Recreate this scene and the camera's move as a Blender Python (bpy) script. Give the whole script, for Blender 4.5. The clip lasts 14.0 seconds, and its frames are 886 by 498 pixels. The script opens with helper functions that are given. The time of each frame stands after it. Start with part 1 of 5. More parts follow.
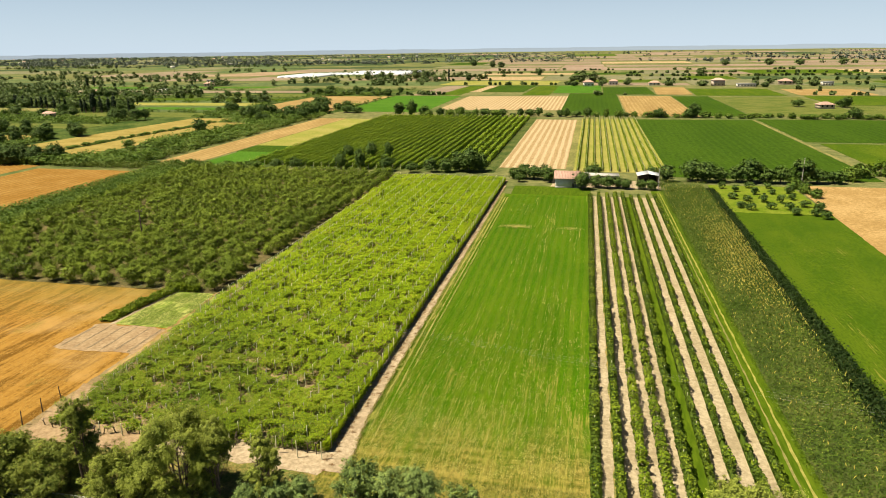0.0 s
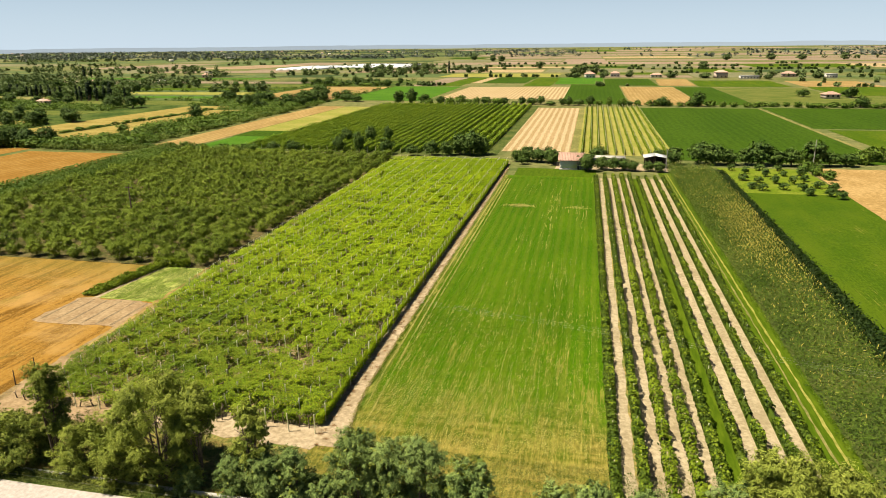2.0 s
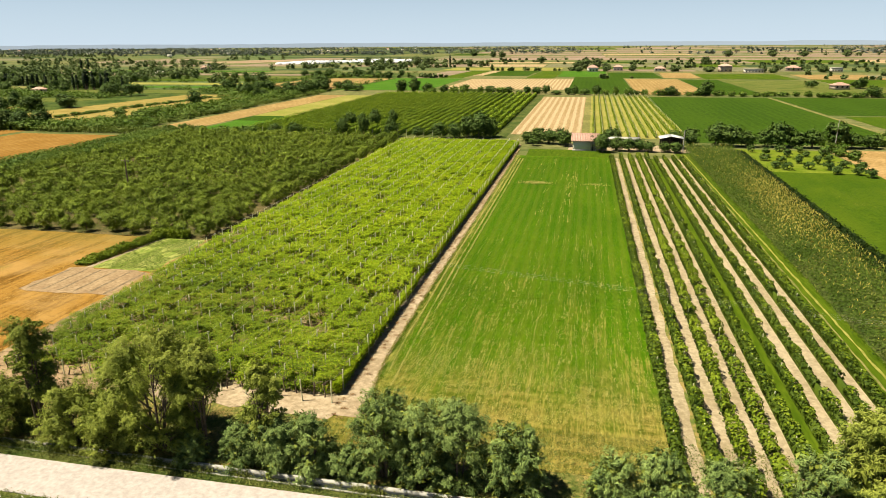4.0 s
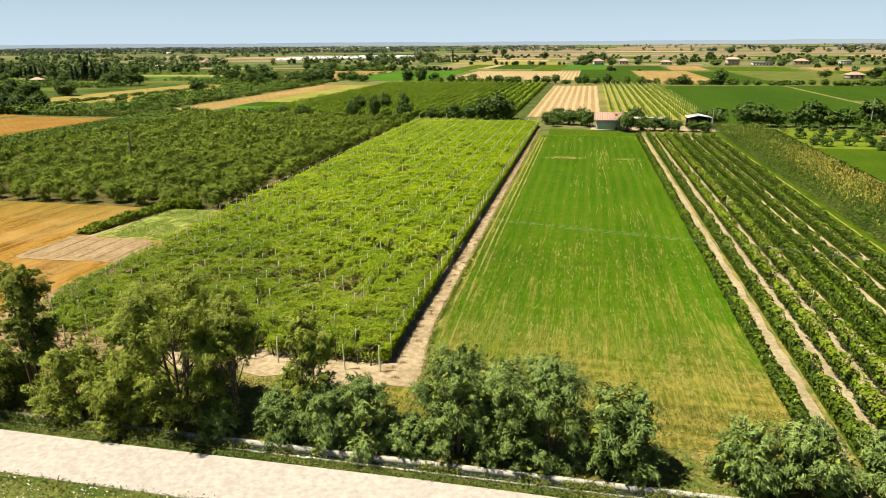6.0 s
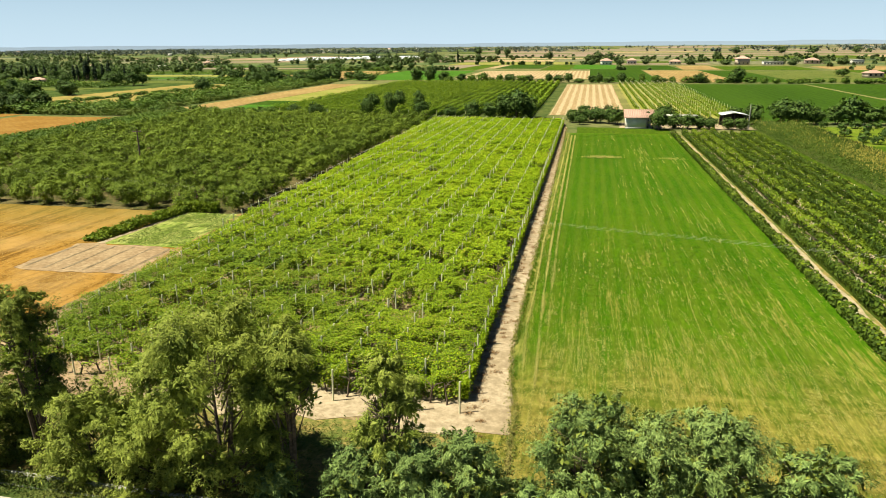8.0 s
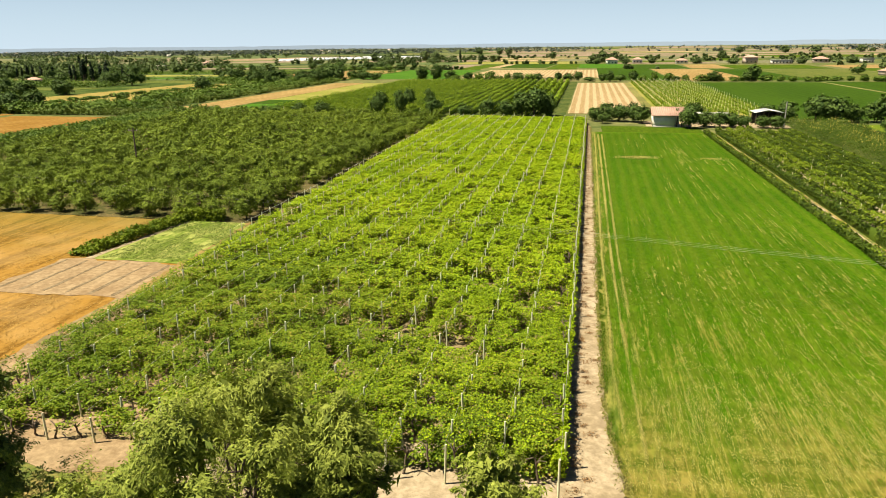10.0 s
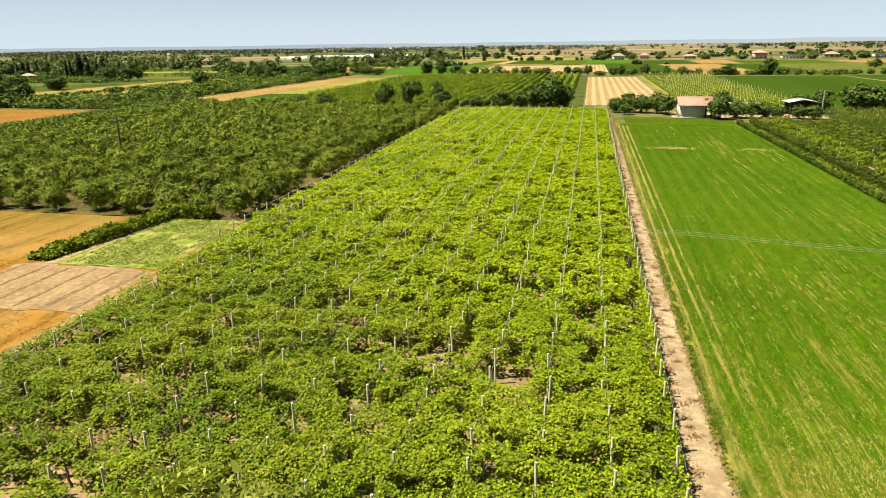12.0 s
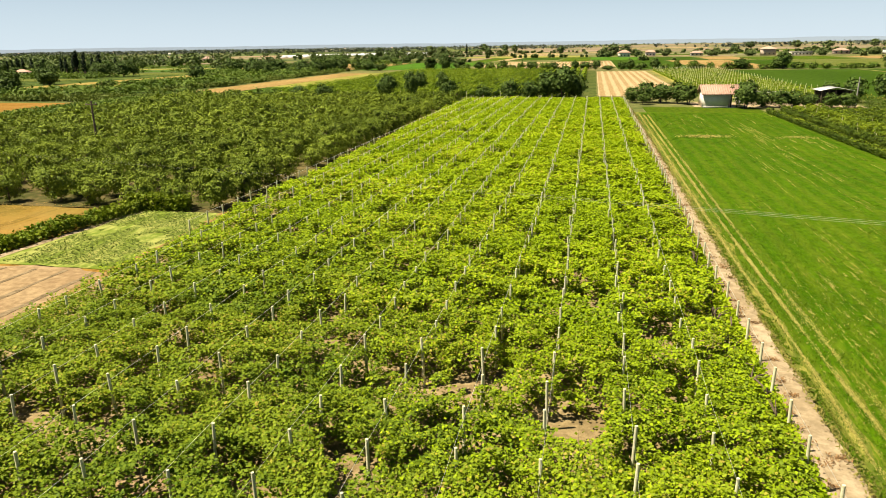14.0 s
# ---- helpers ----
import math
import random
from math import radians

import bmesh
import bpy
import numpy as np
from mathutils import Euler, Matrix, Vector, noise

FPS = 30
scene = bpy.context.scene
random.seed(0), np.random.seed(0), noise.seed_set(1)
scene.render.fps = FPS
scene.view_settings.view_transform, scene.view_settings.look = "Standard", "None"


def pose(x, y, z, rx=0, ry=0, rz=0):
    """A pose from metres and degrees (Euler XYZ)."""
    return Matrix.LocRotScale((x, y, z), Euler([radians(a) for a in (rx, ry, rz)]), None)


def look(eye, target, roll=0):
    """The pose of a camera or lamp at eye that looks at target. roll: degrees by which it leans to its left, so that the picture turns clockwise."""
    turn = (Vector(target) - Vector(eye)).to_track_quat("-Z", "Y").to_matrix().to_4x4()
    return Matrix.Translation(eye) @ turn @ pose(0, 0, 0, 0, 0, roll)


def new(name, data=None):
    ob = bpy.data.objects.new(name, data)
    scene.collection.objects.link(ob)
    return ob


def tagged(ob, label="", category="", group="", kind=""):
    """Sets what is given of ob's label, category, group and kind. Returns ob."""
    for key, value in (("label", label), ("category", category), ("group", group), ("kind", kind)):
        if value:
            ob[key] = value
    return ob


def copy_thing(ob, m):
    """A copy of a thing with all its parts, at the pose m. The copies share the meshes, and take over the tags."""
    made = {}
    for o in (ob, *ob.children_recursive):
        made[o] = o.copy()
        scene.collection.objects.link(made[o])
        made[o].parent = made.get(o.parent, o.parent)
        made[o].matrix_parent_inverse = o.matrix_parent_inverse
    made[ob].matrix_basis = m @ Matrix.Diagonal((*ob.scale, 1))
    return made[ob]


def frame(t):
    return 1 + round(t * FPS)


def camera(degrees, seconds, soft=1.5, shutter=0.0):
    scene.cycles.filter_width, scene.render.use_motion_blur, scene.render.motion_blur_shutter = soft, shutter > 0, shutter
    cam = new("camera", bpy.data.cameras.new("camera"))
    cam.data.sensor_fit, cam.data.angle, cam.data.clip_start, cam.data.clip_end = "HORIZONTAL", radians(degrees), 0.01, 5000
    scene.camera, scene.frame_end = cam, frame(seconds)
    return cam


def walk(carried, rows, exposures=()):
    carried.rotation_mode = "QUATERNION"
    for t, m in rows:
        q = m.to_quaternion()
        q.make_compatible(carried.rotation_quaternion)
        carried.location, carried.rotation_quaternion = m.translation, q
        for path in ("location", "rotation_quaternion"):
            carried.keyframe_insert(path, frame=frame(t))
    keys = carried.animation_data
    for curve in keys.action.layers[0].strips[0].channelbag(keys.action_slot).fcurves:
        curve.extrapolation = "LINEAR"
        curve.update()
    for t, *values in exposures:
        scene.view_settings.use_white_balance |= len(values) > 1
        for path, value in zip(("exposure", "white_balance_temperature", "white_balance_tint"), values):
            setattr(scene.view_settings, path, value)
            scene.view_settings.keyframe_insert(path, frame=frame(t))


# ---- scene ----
cam = camera(66.3, 14.0, 0.5)
PATH = [
    (0, (-1.762, 1.823, 38.214), (-2.171, 3.696, 37.643), -0.8),
    (0.5, (-1.783, 2.589, 37.228), (-2.193, 4.46, 36.653), -0.8),
    (1, (-2.064, 3.551, 36.005), (-2.474, 5.422, 35.428), -0.7),
    (1.5, (-2.543, 4.637, 34.609), (-2.95, 6.507, 34.03), -0.6),
    (2, (-3.114, 5.66, 33.26), (-3.52, 7.53, 32.68), -0.6),
    (2.5, (-3.724, 6.616, 31.868), (-4.13, 8.486, 31.287), -0.5),
    (3, (-4.557, 7.561, 30.595), (-4.961, 9.431, 30.011), -0.4),
    (5.5, (-11.321, 14.096, 22.604), (-11.718, 15.968, 22.024), -0.4),
    (6, (-12.812, 15.332, 21.405), (-13.209, 17.203, 20.823), -0.4),
    (6.5, (-14.505, 16.79, 20.422), (-14.902, 18.661, 19.838), -0.3),
    (7, (-16.238, 18.511, 19.959), (-16.636, 20.383, 19.378), -0.3),
    (7.5, (-17.985, 20.311, 19.803), (-18.383, 22.183, 19.224), -0.4),
    (8, (-19.557, 22.272, 19.698), (-19.956, 24.145, 19.12), -0.5),
    (10.5, (-26.414, 32.842, 17.571), (-26.811, 34.716, 16.996), -0.7),
    (11, (-27.415, 34.982, 16.859), (-27.813, 36.856, 16.282), -0.8),
    (11.5, (-28.435, 37.407, 16.181), (-28.836, 39.28, 15.604), -0.8),
    (12, (-29.382, 39.825, 15.53), (-29.784, 41.697, 14.953), -0.8),
    (12.5, (-30.244, 42.376, 14.869), (-30.649, 44.248, 14.293), -0.8),
    (13, (-30.957, 44.526, 14.143), (-31.362, 46.398, 13.567), -0.9),
    (13.5, (-31.621, 46.543, 13.319), (-32.028, 48.415, 12.743), -0.9),
    (14, (-32.153, 48.17, 12.603), (-32.561, 50.042, 12.027), -0.9),
]
walk(cam, [(t, look(eye, target, roll)) for t, eye, target, roll in PATH],
     [(0, 1.22, 7100, 12), (5.5, 1.24, 6950, 11), (7, 1.24, 6700, 5), (8, 1.3, 6700, 5), (10.5, 1.32, 7150, 11), (14, 1.36, 7400, 12)])

# ---- light ----
SUN_DIR = Vector((-0.93, -0.36, 1.8)).normalized()
world = bpy.data.worlds.new("world")
scene.world = world
world.use_nodes = True
wn = world.node_tree
sky = wn.nodes.new("ShaderNodeTexSky")
sky.sky_type = "NISHITA"
sky.sun_disc = False
sky.sun_elevation = math.asin(SUN_DIR.z)
sky.sun_rotation = math.atan2(SUN_DIR.x, SUN_DIR.y)
sky.altitude, sky.air_density, sky.dust_density, sky.ozone_density = 1500, 1.0, 0.15, 5.0
# pale haze towards the horizon
way = wn.nodes.new("ShaderNodeTexCoord").outputs["Generated"]
height = wn.nodes.new("ShaderNodeSeparateXYZ")
wn.links.new(way, height.inputs[0])
haze = wn.nodes.new("ShaderNodeMapRange")
haze.interpolation_type = "SMOOTHSTEP"
haze.inputs[1].default_value, haze.inputs[2].default_value = -0.12, 0.3
haze.inputs[3].default_value, haze.inputs[4].default_value = 1.0, 0.0
wn.links.new(height.outputs[2], haze.inputs[0])
tint = wn.nodes.new("ShaderNodeMix")
tint.data_type = "RGBA"
tint.inputs[7].default_value = (9.5, 12.6, 16.0, 1)
wn.links.new(haze.outputs[0], tint.inputs[0])
wn.links.new(sky.outputs[0], tint.inputs[6])
wn.links.new(tint.outputs[2], wn.nodes["Background"].inputs[0])
wn.nodes["Background"].inputs[1].default_value = 0.0275
sun = new("sun", bpy.data.lights.new("sun", "SUN"))
sun.data.energy, sun.data.angle, sun.data.color = 5.0, radians(0.55), (1.0, 0.95, 0.81)
sun.matrix_world = look(SUN_DIR * 100, (0, 0, 0))

# ---- materials ----
ALBEDO = 0.72  # all surface colours below are given for bright dry matter and scaled together


def toned(*colours):
    return [tuple(c * ALBEDO for c in v) for v in colours]


def graph(name):
    m = bpy.data.materials.new(name)
    m.use_nodes = True
    return m, m.node_tree.nodes, m.node_tree.links, m.node_tree.nodes["Principled BSDF"]


def math_node(N, L, op, a, b=None):
    n = N.new("ShaderNodeMath")
    n.operation = op
    for i, v in enumerate((a, b)):
        if v is None:
            continue
        if isinstance(v, (int, float)):
            n.inputs[i].default_value = v
        else:
            L.new(v, n.inputs[i])
    return n.outputs[0]


def mix_node(N, L, fac, a, b, blend="MIX"):
    n = N.new("ShaderNodeMix")
    n.data_type, n.blend_type = "RGBA", blend
    for sock, v in ((n.inputs[0], fac), (n.inputs[6], a), (n.inputs[7], b)):
        if isinstance(v, (int, float)):
            sock.default_value = v
        elif isinstance(v, tuple):
            sock.default_value = (*v, 1)
        else:
            L.new(v, sock)
    return n.outputs[2]


def noise_node(N, L, scale, detail=4.0, where=None, rough=0.6):
    n = N.new("ShaderNodeTexNoise")
    n.inputs["Scale"].default_value, n.inputs["Detail"].default_value, n.inputs["Roughness"].default_value = scale, detail, rough
    if where is not None:
        L.new(where, n.inputs["Vector"])
    return n.outputs[0]


def ramp_node(N, L, fac, lo, hi):
    n = N.new("ShaderNodeMapRange")
    n.interpolation_type = "SMOOTHSTEP"
    n.inputs[1].default_value, n.inputs[2].default_value = lo, hi
    L.new(fac, n.inputs[0])
    return n.outputs[0]


def streak_mask(N, L, pos):
    """Ragged dry streaks along the drills, thicker towards the southern end."""
    def stretched(sx, sy, detail):
        mp = N.new("ShaderNodeMapping")
        mp.inputs["Scale"].default_value = (sx, sy, 0.0)
        L.new(pos, mp.inputs[0])
        return noise_node(N, L, 1.0, detail, mp.outputs[0], 0.6)
    sp = N.new("ShaderNodeSeparateXYZ")
    L.new(pos, sp.inputs[0])
    south = math_node(N, L, "SUBTRACT", 1.0, ramp_node(N, L, sp.outputs[1], 50, 112))
    v = math_node(N, L, "ADD", math_node(N, L, "MULTIPLY", stretched(3.4, 0.1, 3), 0.62), math_node(N, L, "MULTIPLY", stretched(9.0, 0.9, 4), 0.42))
    v = math_node(N, L, "ADD", v, math_node(N, L, "MULTIPLY", stretched(0.16, 0.07, 3), 0.6))
    v = math_node(N, L, "ADD", v, math_node(N, L, "MULTIPLY", south, 0.13))
    return math_node(N, L, "MULTIPLY", ramp_node(N, L, v, 0.95, 1.05), 0.5)


def ground_mat(name, a, b, patch=9.0, fine=0.5, stripe=None, bump=0.5, rough=0.95, stretch=1.0, dry=None):
    """Earth, stubble or low crop: two tones in patches and grain. stripe: (axis, period, colour, strength, waver)."""
    m, N, L, P = graph(name)
    a, b, straw, sere = toned(a, b, (0.32, 0.27, 0.055), (0.11, 0.108, 0.015))
    pos = N.new("ShaderNodeNewGeometry").outputs["Position"]
    mp = N.new("ShaderNodeMapping")
    mp.inputs["Scale"].default_value = (1, 1 / stretch, 1)
    L.new(pos, mp.inputs[0])
    big = noise_node(N, L, 1 / patch, 5, mp.outputs[0])
    small = noise_node(N, L, 1 / fine, 4, mp.outputs[0], 0.7)
    both = math_node(N, L, "ADD", math_node(N, L, "MULTIPLY", big, 0.6), math_node(N, L, "MULTIPLY", small, 0.4))
    col = mix_node(N, L, ramp_node(N, L, both, 0.4, 0.62), a, b)
    if stripe:
        axis, period, tone, strength, waver = stripe
        sep = N.new("ShaderNodeSeparateXYZ")
        L.new(pos, sep.inputs[0])
        shift = math_node(N, L, "MULTIPLY", noise_node(N, L, 0.07, 1, pos), waver)
        u = math_node(N, L, "MULTIPLY", math_node(N, L, "ADD", sep.outputs[axis], shift), 2 * math.pi / period)
        w = math_node(N, L, "ADD", math_node(N, L, "SINE", u), math_node(N, L, "MULTIPLY", small, 1.2))
        fac = math_node(N, L, "MULTIPLY", ramp_node(N, L, w, 0.1, 1.3), strength)
        col = mix_node(N, L, fac, col, toned(tone)[0])
    if dry:
        lo, hi, tone = dry
        sp = N.new("ShaderNodeSeparateXYZ")
        L.new(pos, sp.inputs[0])
        wander = math_node(N, L, "MULTIPLY", math_node(N, L, "SUBTRACT", noise_node(N, L, 0.3, 5, mp.outputs[0], 0.75), 0.5), 34.0)
        reach = math_node(N, L, "ADD", sp.outputs[1], wander)
        wither = math_node(N, L, "SUBTRACT", 1.0, ramp_node(N, L, reach, lo, hi))
        mb = N.new("ShaderNodeMapping")
        mb.inputs["Scale"].default_value = (0.1, 0.95, 0.0)
        L.new(pos, mb.inputs[0])
        bands = math_node(N, L, "ADD", math_node(N, L, "MULTIPLY", noise_node(N, L, 1.0, 4, mb.outputs[0], 0.65), 0.6), math_node(N, L, "MULTIPLY", small, 0.4))
        col = mix_node(N, L, math_node(N, L, "MULTIPLY", wither, 0.9), col, mix_node(N, L, ramp_node(N, L, bands, 0.4, 0.6), sere, toned(tone)[0]))
        col = mix_node(N, L, streak_mask(N, L, pos), col, straw)
    col = mix_node(N, L, 0.45, col, mix_node(N, L, ramp_node(N, L, small, 0.3, 0.7), (0.45, 0.45, 0.45), (1, 1, 1)), "MULTIPLY")
    L.new(col, P.inputs["Base Color"])
    P.inputs["Roughness"].default_value = rough
    P.inputs["Specular IOR Level"].default_value = 0.038
    bn = N.new("ShaderNodeBump")
    bn.inputs["Strength"].default_value, bn.inputs["Distance"].default_value = bump, 0.15
    L.new(small, bn.inputs["Height"])
    L.new(bn.outputs[0], P.inputs["Normal"])
    return m


def straw_mat(name, dark, gold, pale):
    """Cut wheat: long streaks of stubble and loose straw along the combine's lanes, with bleached patches."""
    m, N, L, P = graph(name)
    dark, gold, pale, weedy = toned(dark, gold, pale, (0.16, 0.14, 0.03))
    pos = N.new("ShaderNodeNewGeometry").outputs["Position"]

    def lanes(sx, sy, detail):
        mp = N.new("ShaderNodeMapping")
        mp.inputs["Rotation"].default_value = (0, 0, radians(-9))
        mp.inputs["Scale"].default_value = (sx, sy, 0.0)
        L.new(pos, mp.inputs[0])
        return noise_node(N, L, 1.0, detail, mp.outputs[0], 0.65)

    small = noise_node(N, L, 2.2, 5, pos, 0.75)
    f = math_node(N, L, "ADD", math_node(N, L, "MULTIPLY", lanes(0.36, 0.035, 4), 0.45), math_node(N, L, "MULTIPLY", lanes(1.5, 0.16, 4), 0.3))
    f = math_node(N, L, "ADD", f, math_node(N, L, "MULTIPLY", small, 0.25))
    col = mix_node(N, L, ramp_node(N, L, f, 0.43, 0.55), dark, gold)
    bleach = math_node(N, L, "MULTIPLY", ramp_node(N, L, noise_node(N, L, 0.085, 5, pos, 0.6), 0.5, 0.66), 0.4)
    col = mix_node(N, L, bleach, col, pale)
    weeds = math_node(N, L, "MULTIPLY", ramp_node(N, L, lanes(0.2, 0.1, 5), 0.6, 0.7), 0.45)
    sp = N.new("ShaderNodeSeparateXYZ")
    L.new(pos, sp.inputs[0])
    north = math_node(N, L, "MULTIPLY", ramp_node(N, L, math_node(N, L, "ADD", sp.outputs[1], math_node(N, L, "MULTIPLY", lanes(0.3, 0.3, 4), 24.0)), 88, 112), 0.6)
    col = mix_node(N, L, math_node(N, L, "MAXIMUM", weeds, north), col, weedy)
    L.new(col, P.inputs["Base Color"])
    P.inputs["Roughness"].default_value = 0.95
    P.inputs["Specular IOR Level"].default_value = 0.04
    bn = N.new("ShaderNodeBump")
    bn.inputs["Strength"].default_value, bn.inputs["Distance"].default_value = 0.7, 0.15
    L.new(small, bn.inputs["Height"])
    L.new(bn.outputs[0], P.inputs["Normal"])
    return m


def leaf_mat(name, dark, light, patch=6.0, through_light=0.35, odd=None, rough=0.65, streaks=False):
    """Foliage: each leaf takes its own tone, with slow drifts over the plant."""
    m, N, L, P = graph(name)
    dark, light, yellowed, straw = toned(dark, light, odd or light, (0.32, 0.27, 0.055))
    geo = N.new("ShaderNodeNewGeometry")
    big = noise_node(N, L, 1 / patch, 3, geo.outputs["Position"])
    isl = geo.outputs["Random Per Island"]
    f = math_node(N, L, "ADD", math_node(N, L, "MULTIPLY", isl, 0.6), math_node(N, L, "MULTIPLY", ramp_node(N, L, big, 0.3, 0.7), 0.4))
    col = mix_node(N, L, f, dark, light)
    if odd:
        hit = math_node(N, L, "MULTIPLY", ramp_node(N, L, isl, 0.86, 0.95), ramp_node(N, L, big, 0.45, 0.6))
        col = mix_node(N, L, hit, col, yellowed)
    if streaks:
        col = mix_node(N, L, streak_mask(N, L, geo.outputs["Position"]), col, straw)
    L.new(col, P.inputs["Base Color"])
    P.inputs["Roughness"].default_value = rough
    P.inputs["Specular IOR Level"].default_value = 0.12
    tr = N.new("ShaderNodeBsdfTranslucent")
    L.new(mix_node(N, L, 0.5, col, (0.9, 1.0, 0.35), "MULTIPLY"), tr.inputs[0])
    mx = N.new("ShaderNodeMixShader")
    mx.inputs[0].default_value = through_light * 0.45
    L.new(P.outputs[0], mx.inputs[1])
    L.new(tr.outputs[0], mx.inputs[2])
    L.new(mx.outputs[0], N["Material Output"].inputs[0])
    return m


def solid_mat(name, a, b, scale=3.0, rough=0.7, metal=0.0, bump=0.2, spread=0.15):
    m, N, L, P = graph(name)
    a, b = toned(a, b)
    tc = N.new("ShaderNodeTexCoord").outputs["Object"]
    n1 = noise_node(N, L, scale, 5, tc, 0.7)
    rnd = N.new("ShaderNodeObjectInfo").outputs["Random"]
    col = mix_node(N, L, ramp_node(N, L, n1, 0.3, 0.7), a, b)
    tone = math_node(N, L, "ADD", math_node(N, L, "MULTIPLY", rnd, spread), 1 - spread)
    cc = N.new("ShaderNodeCombineColor")
    for i in range(3):
        L.new(tone, cc.inputs[i])
    L.new(mix_node(N, L, 1.0, col, cc.outputs[0], "MULTIPLY"), P.inputs["Base Color"])
    P.inputs["Roughness"].default_value, P.inputs["Metallic"].default_value, P.inputs["Specular IOR Level"].default_value = rough, metal, 0.5 if rough < 0.5 else 0.15
    bn = N.new("ShaderNodeBump")
    bn.inputs["Strength"].default_value, bn.inputs["Distance"].default_value = bump, 0.02
    L.new(noise_node(N, L, scale * 8, 4, tc), bn.inputs["Height"])
    L.new(bn.outputs[0], P.inputs["Normal"])
    return m


M = {}
M["plain"] = ground_mat("mixed_grassland", (0.1, 0.13, 0.035), (0.21, 0.195, 0.075), 60, 4)
M["soil"] = ground_mat("dry_pale_soil", (0.34, 0.26, 0.155), (0.46, 0.365, 0.235), 5, 0.5)
M["row_soil"] = ground_mat("tan_soil_between_rows", (0.33, 0.265, 0.155), (0.44, 0.365, 0.23), 5, 0.5)
M["bed"] = ground_mat("raked_tan_soil", (0.31, 0.21, 0.112), (0.39, 0.28, 0.155), 3, 0.4)
M["vine_soil"] = ground_mat("vineyard_soil", (0.24, 0.175, 0.085), (0.36, 0.27, 0.14), 4, 0.4)
M["road"] = ground_mat("gravel_road", (0.465, 0.415, 0.37), (0.485, 0.435, 0.39), 14, 0.35, bump=0.1)
M["verge"] = ground_mat("dry_weedy_verge", (0.11, 0.15, 0.03), (0.33, 0.24, 0.08), 2.5, 0.4)
M["roadside"] = ground_mat("roadside_grass", (0.07, 0.12, 0.018), (0.19, 0.19, 0.055), 5, 0.4)
M["lucerne"] = ground_mat("green_fodder_field", (0.046, 0.124, 0.002), (0.08, 0.16, 0.004), 9, 0.25, (0, 1.55, (0.15, 0.18, 0.0172), 0.3, 0.5), stretch=3, dry=(49, 71, (0.31, 0.235, 0.058)))
M["straw"] = straw_mat("orange_wheat_stubble", (0.15, 0.074, 0.012), (0.335, 0.18, 0.036), (0.46, 0.295, 0.11))
M["orange"] = ground_mat("ploughed_orange_earth", (0.267, 0.138, 0.0258), (0.347, 0.201, 0.0525), 9, 0.7, (0, 2.4, (0.218, 0.113, 0.0242), 0.5, 1.5))
M["tan"] = ground_mat("tan_stubble", (0.31, 0.205, 0.075), (0.42, 0.29, 0.115), 10, 0.8, (0, 2.6, (0.26, 0.165, 0.05), 0.5, 1.5), stretch=3)
M["striped"] = ground_mat("striped_stubble", (0.33, 0.225, 0.1), (0.4, 0.28, 0.14), 12, 0.5, (0, 2.6, (0.53, 0.42, 0.24), 0.75, 0.5), stretch=6)
M["meadow"] = ground_mat("golden_dry_meadow", (0.26, 0.2, 0.05), (0.36, 0.28, 0.085), 9, 0.8)
M["patchy"] = ground_mat("patchy_green_meadow", (0.0828, 0.121, 0.0182), (0.174, 0.178, 0.0455), 14, 1.2, stretch=0.3)
M["sandy"] = ground_mat("sandy_field", (0.34, 0.215, 0.075), (0.45, 0.3, 0.12), 12, 0.9)
M["olive_green"] = ground_mat("dry_green_field", (0.17, 0.17, 0.05), (0.27, 0.24, 0.08), 14, 0.9)
M["yellow_green"] = ground_mat("yellow_green_field", (0.24, 0.25, 0.045), (0.34, 0.3, 0.085), 14, 0.9)
M["margin"] = ground_mat("dry_grass_margin", (0.09, 0.14, 0.015), (0.27, 0.25, 0.055), 1.3, 0.3, stretch=5)
M["bright"] = ground_mat("bright_green_field", (0.055, 0.15, 0.01), (0.08, 0.18, 0.016), 16, 0.9)
M["dark_green"] = ground_mat("dark_green_field", (0.0324, 0.0738, 0.0036), (0.0468, 0.0945, 0.0054), 22, 0.9, (0, 3.0, (0.054, 0.104, 0.0072), 0.35, 0.6), stretch=4)
M["mid_green"] = ground_mat("green_field", (0.056, 0.106, 0.004), (0.092, 0.136, 0.008), 6, 0.5, stretch=7)
M["low_crop"] = ground_mat("low_green_crop", (0.048, 0.098, 0.004), (0.076, 0.124, 0.006), 6, 0.25, stretch=3, dry=(0, 1, (0.3, 0.23, 0.06)))
M["pale"] = ground_mat("pale_dry_plain", (0.31, 0.215, 0.129), (0.396, 0.292, 0.181), 90, 6)
# far plots: muted colours that take in some distance haze
M["far_green"] = ground_mat("far_muted_green_field", (0.0862, 0.127, 0.0403), (0.138, 0.178, 0.0633), 60, 5)
M["far_dark"] = ground_mat("far_dark_green_field", (0.045, 0.075, 0.025), (0.07, 0.1, 0.035), 60, 5)
M["far_tan"] = ground_mat("far_tan_stubble_field", (0.245, 0.185, 0.12), (0.31, 0.24, 0.16), 60, 5)
M["far_pink"] = ground_mat("far_pinkish_dry_field", (0.284, 0.202, 0.138), (0.344, 0.258, 0.185), 80, 6)
M["far_yellow"] = ground_mat("far_dry_grass_field", (0.17, 0.17, 0.085), (0.23, 0.215, 0.115), 60, 5)
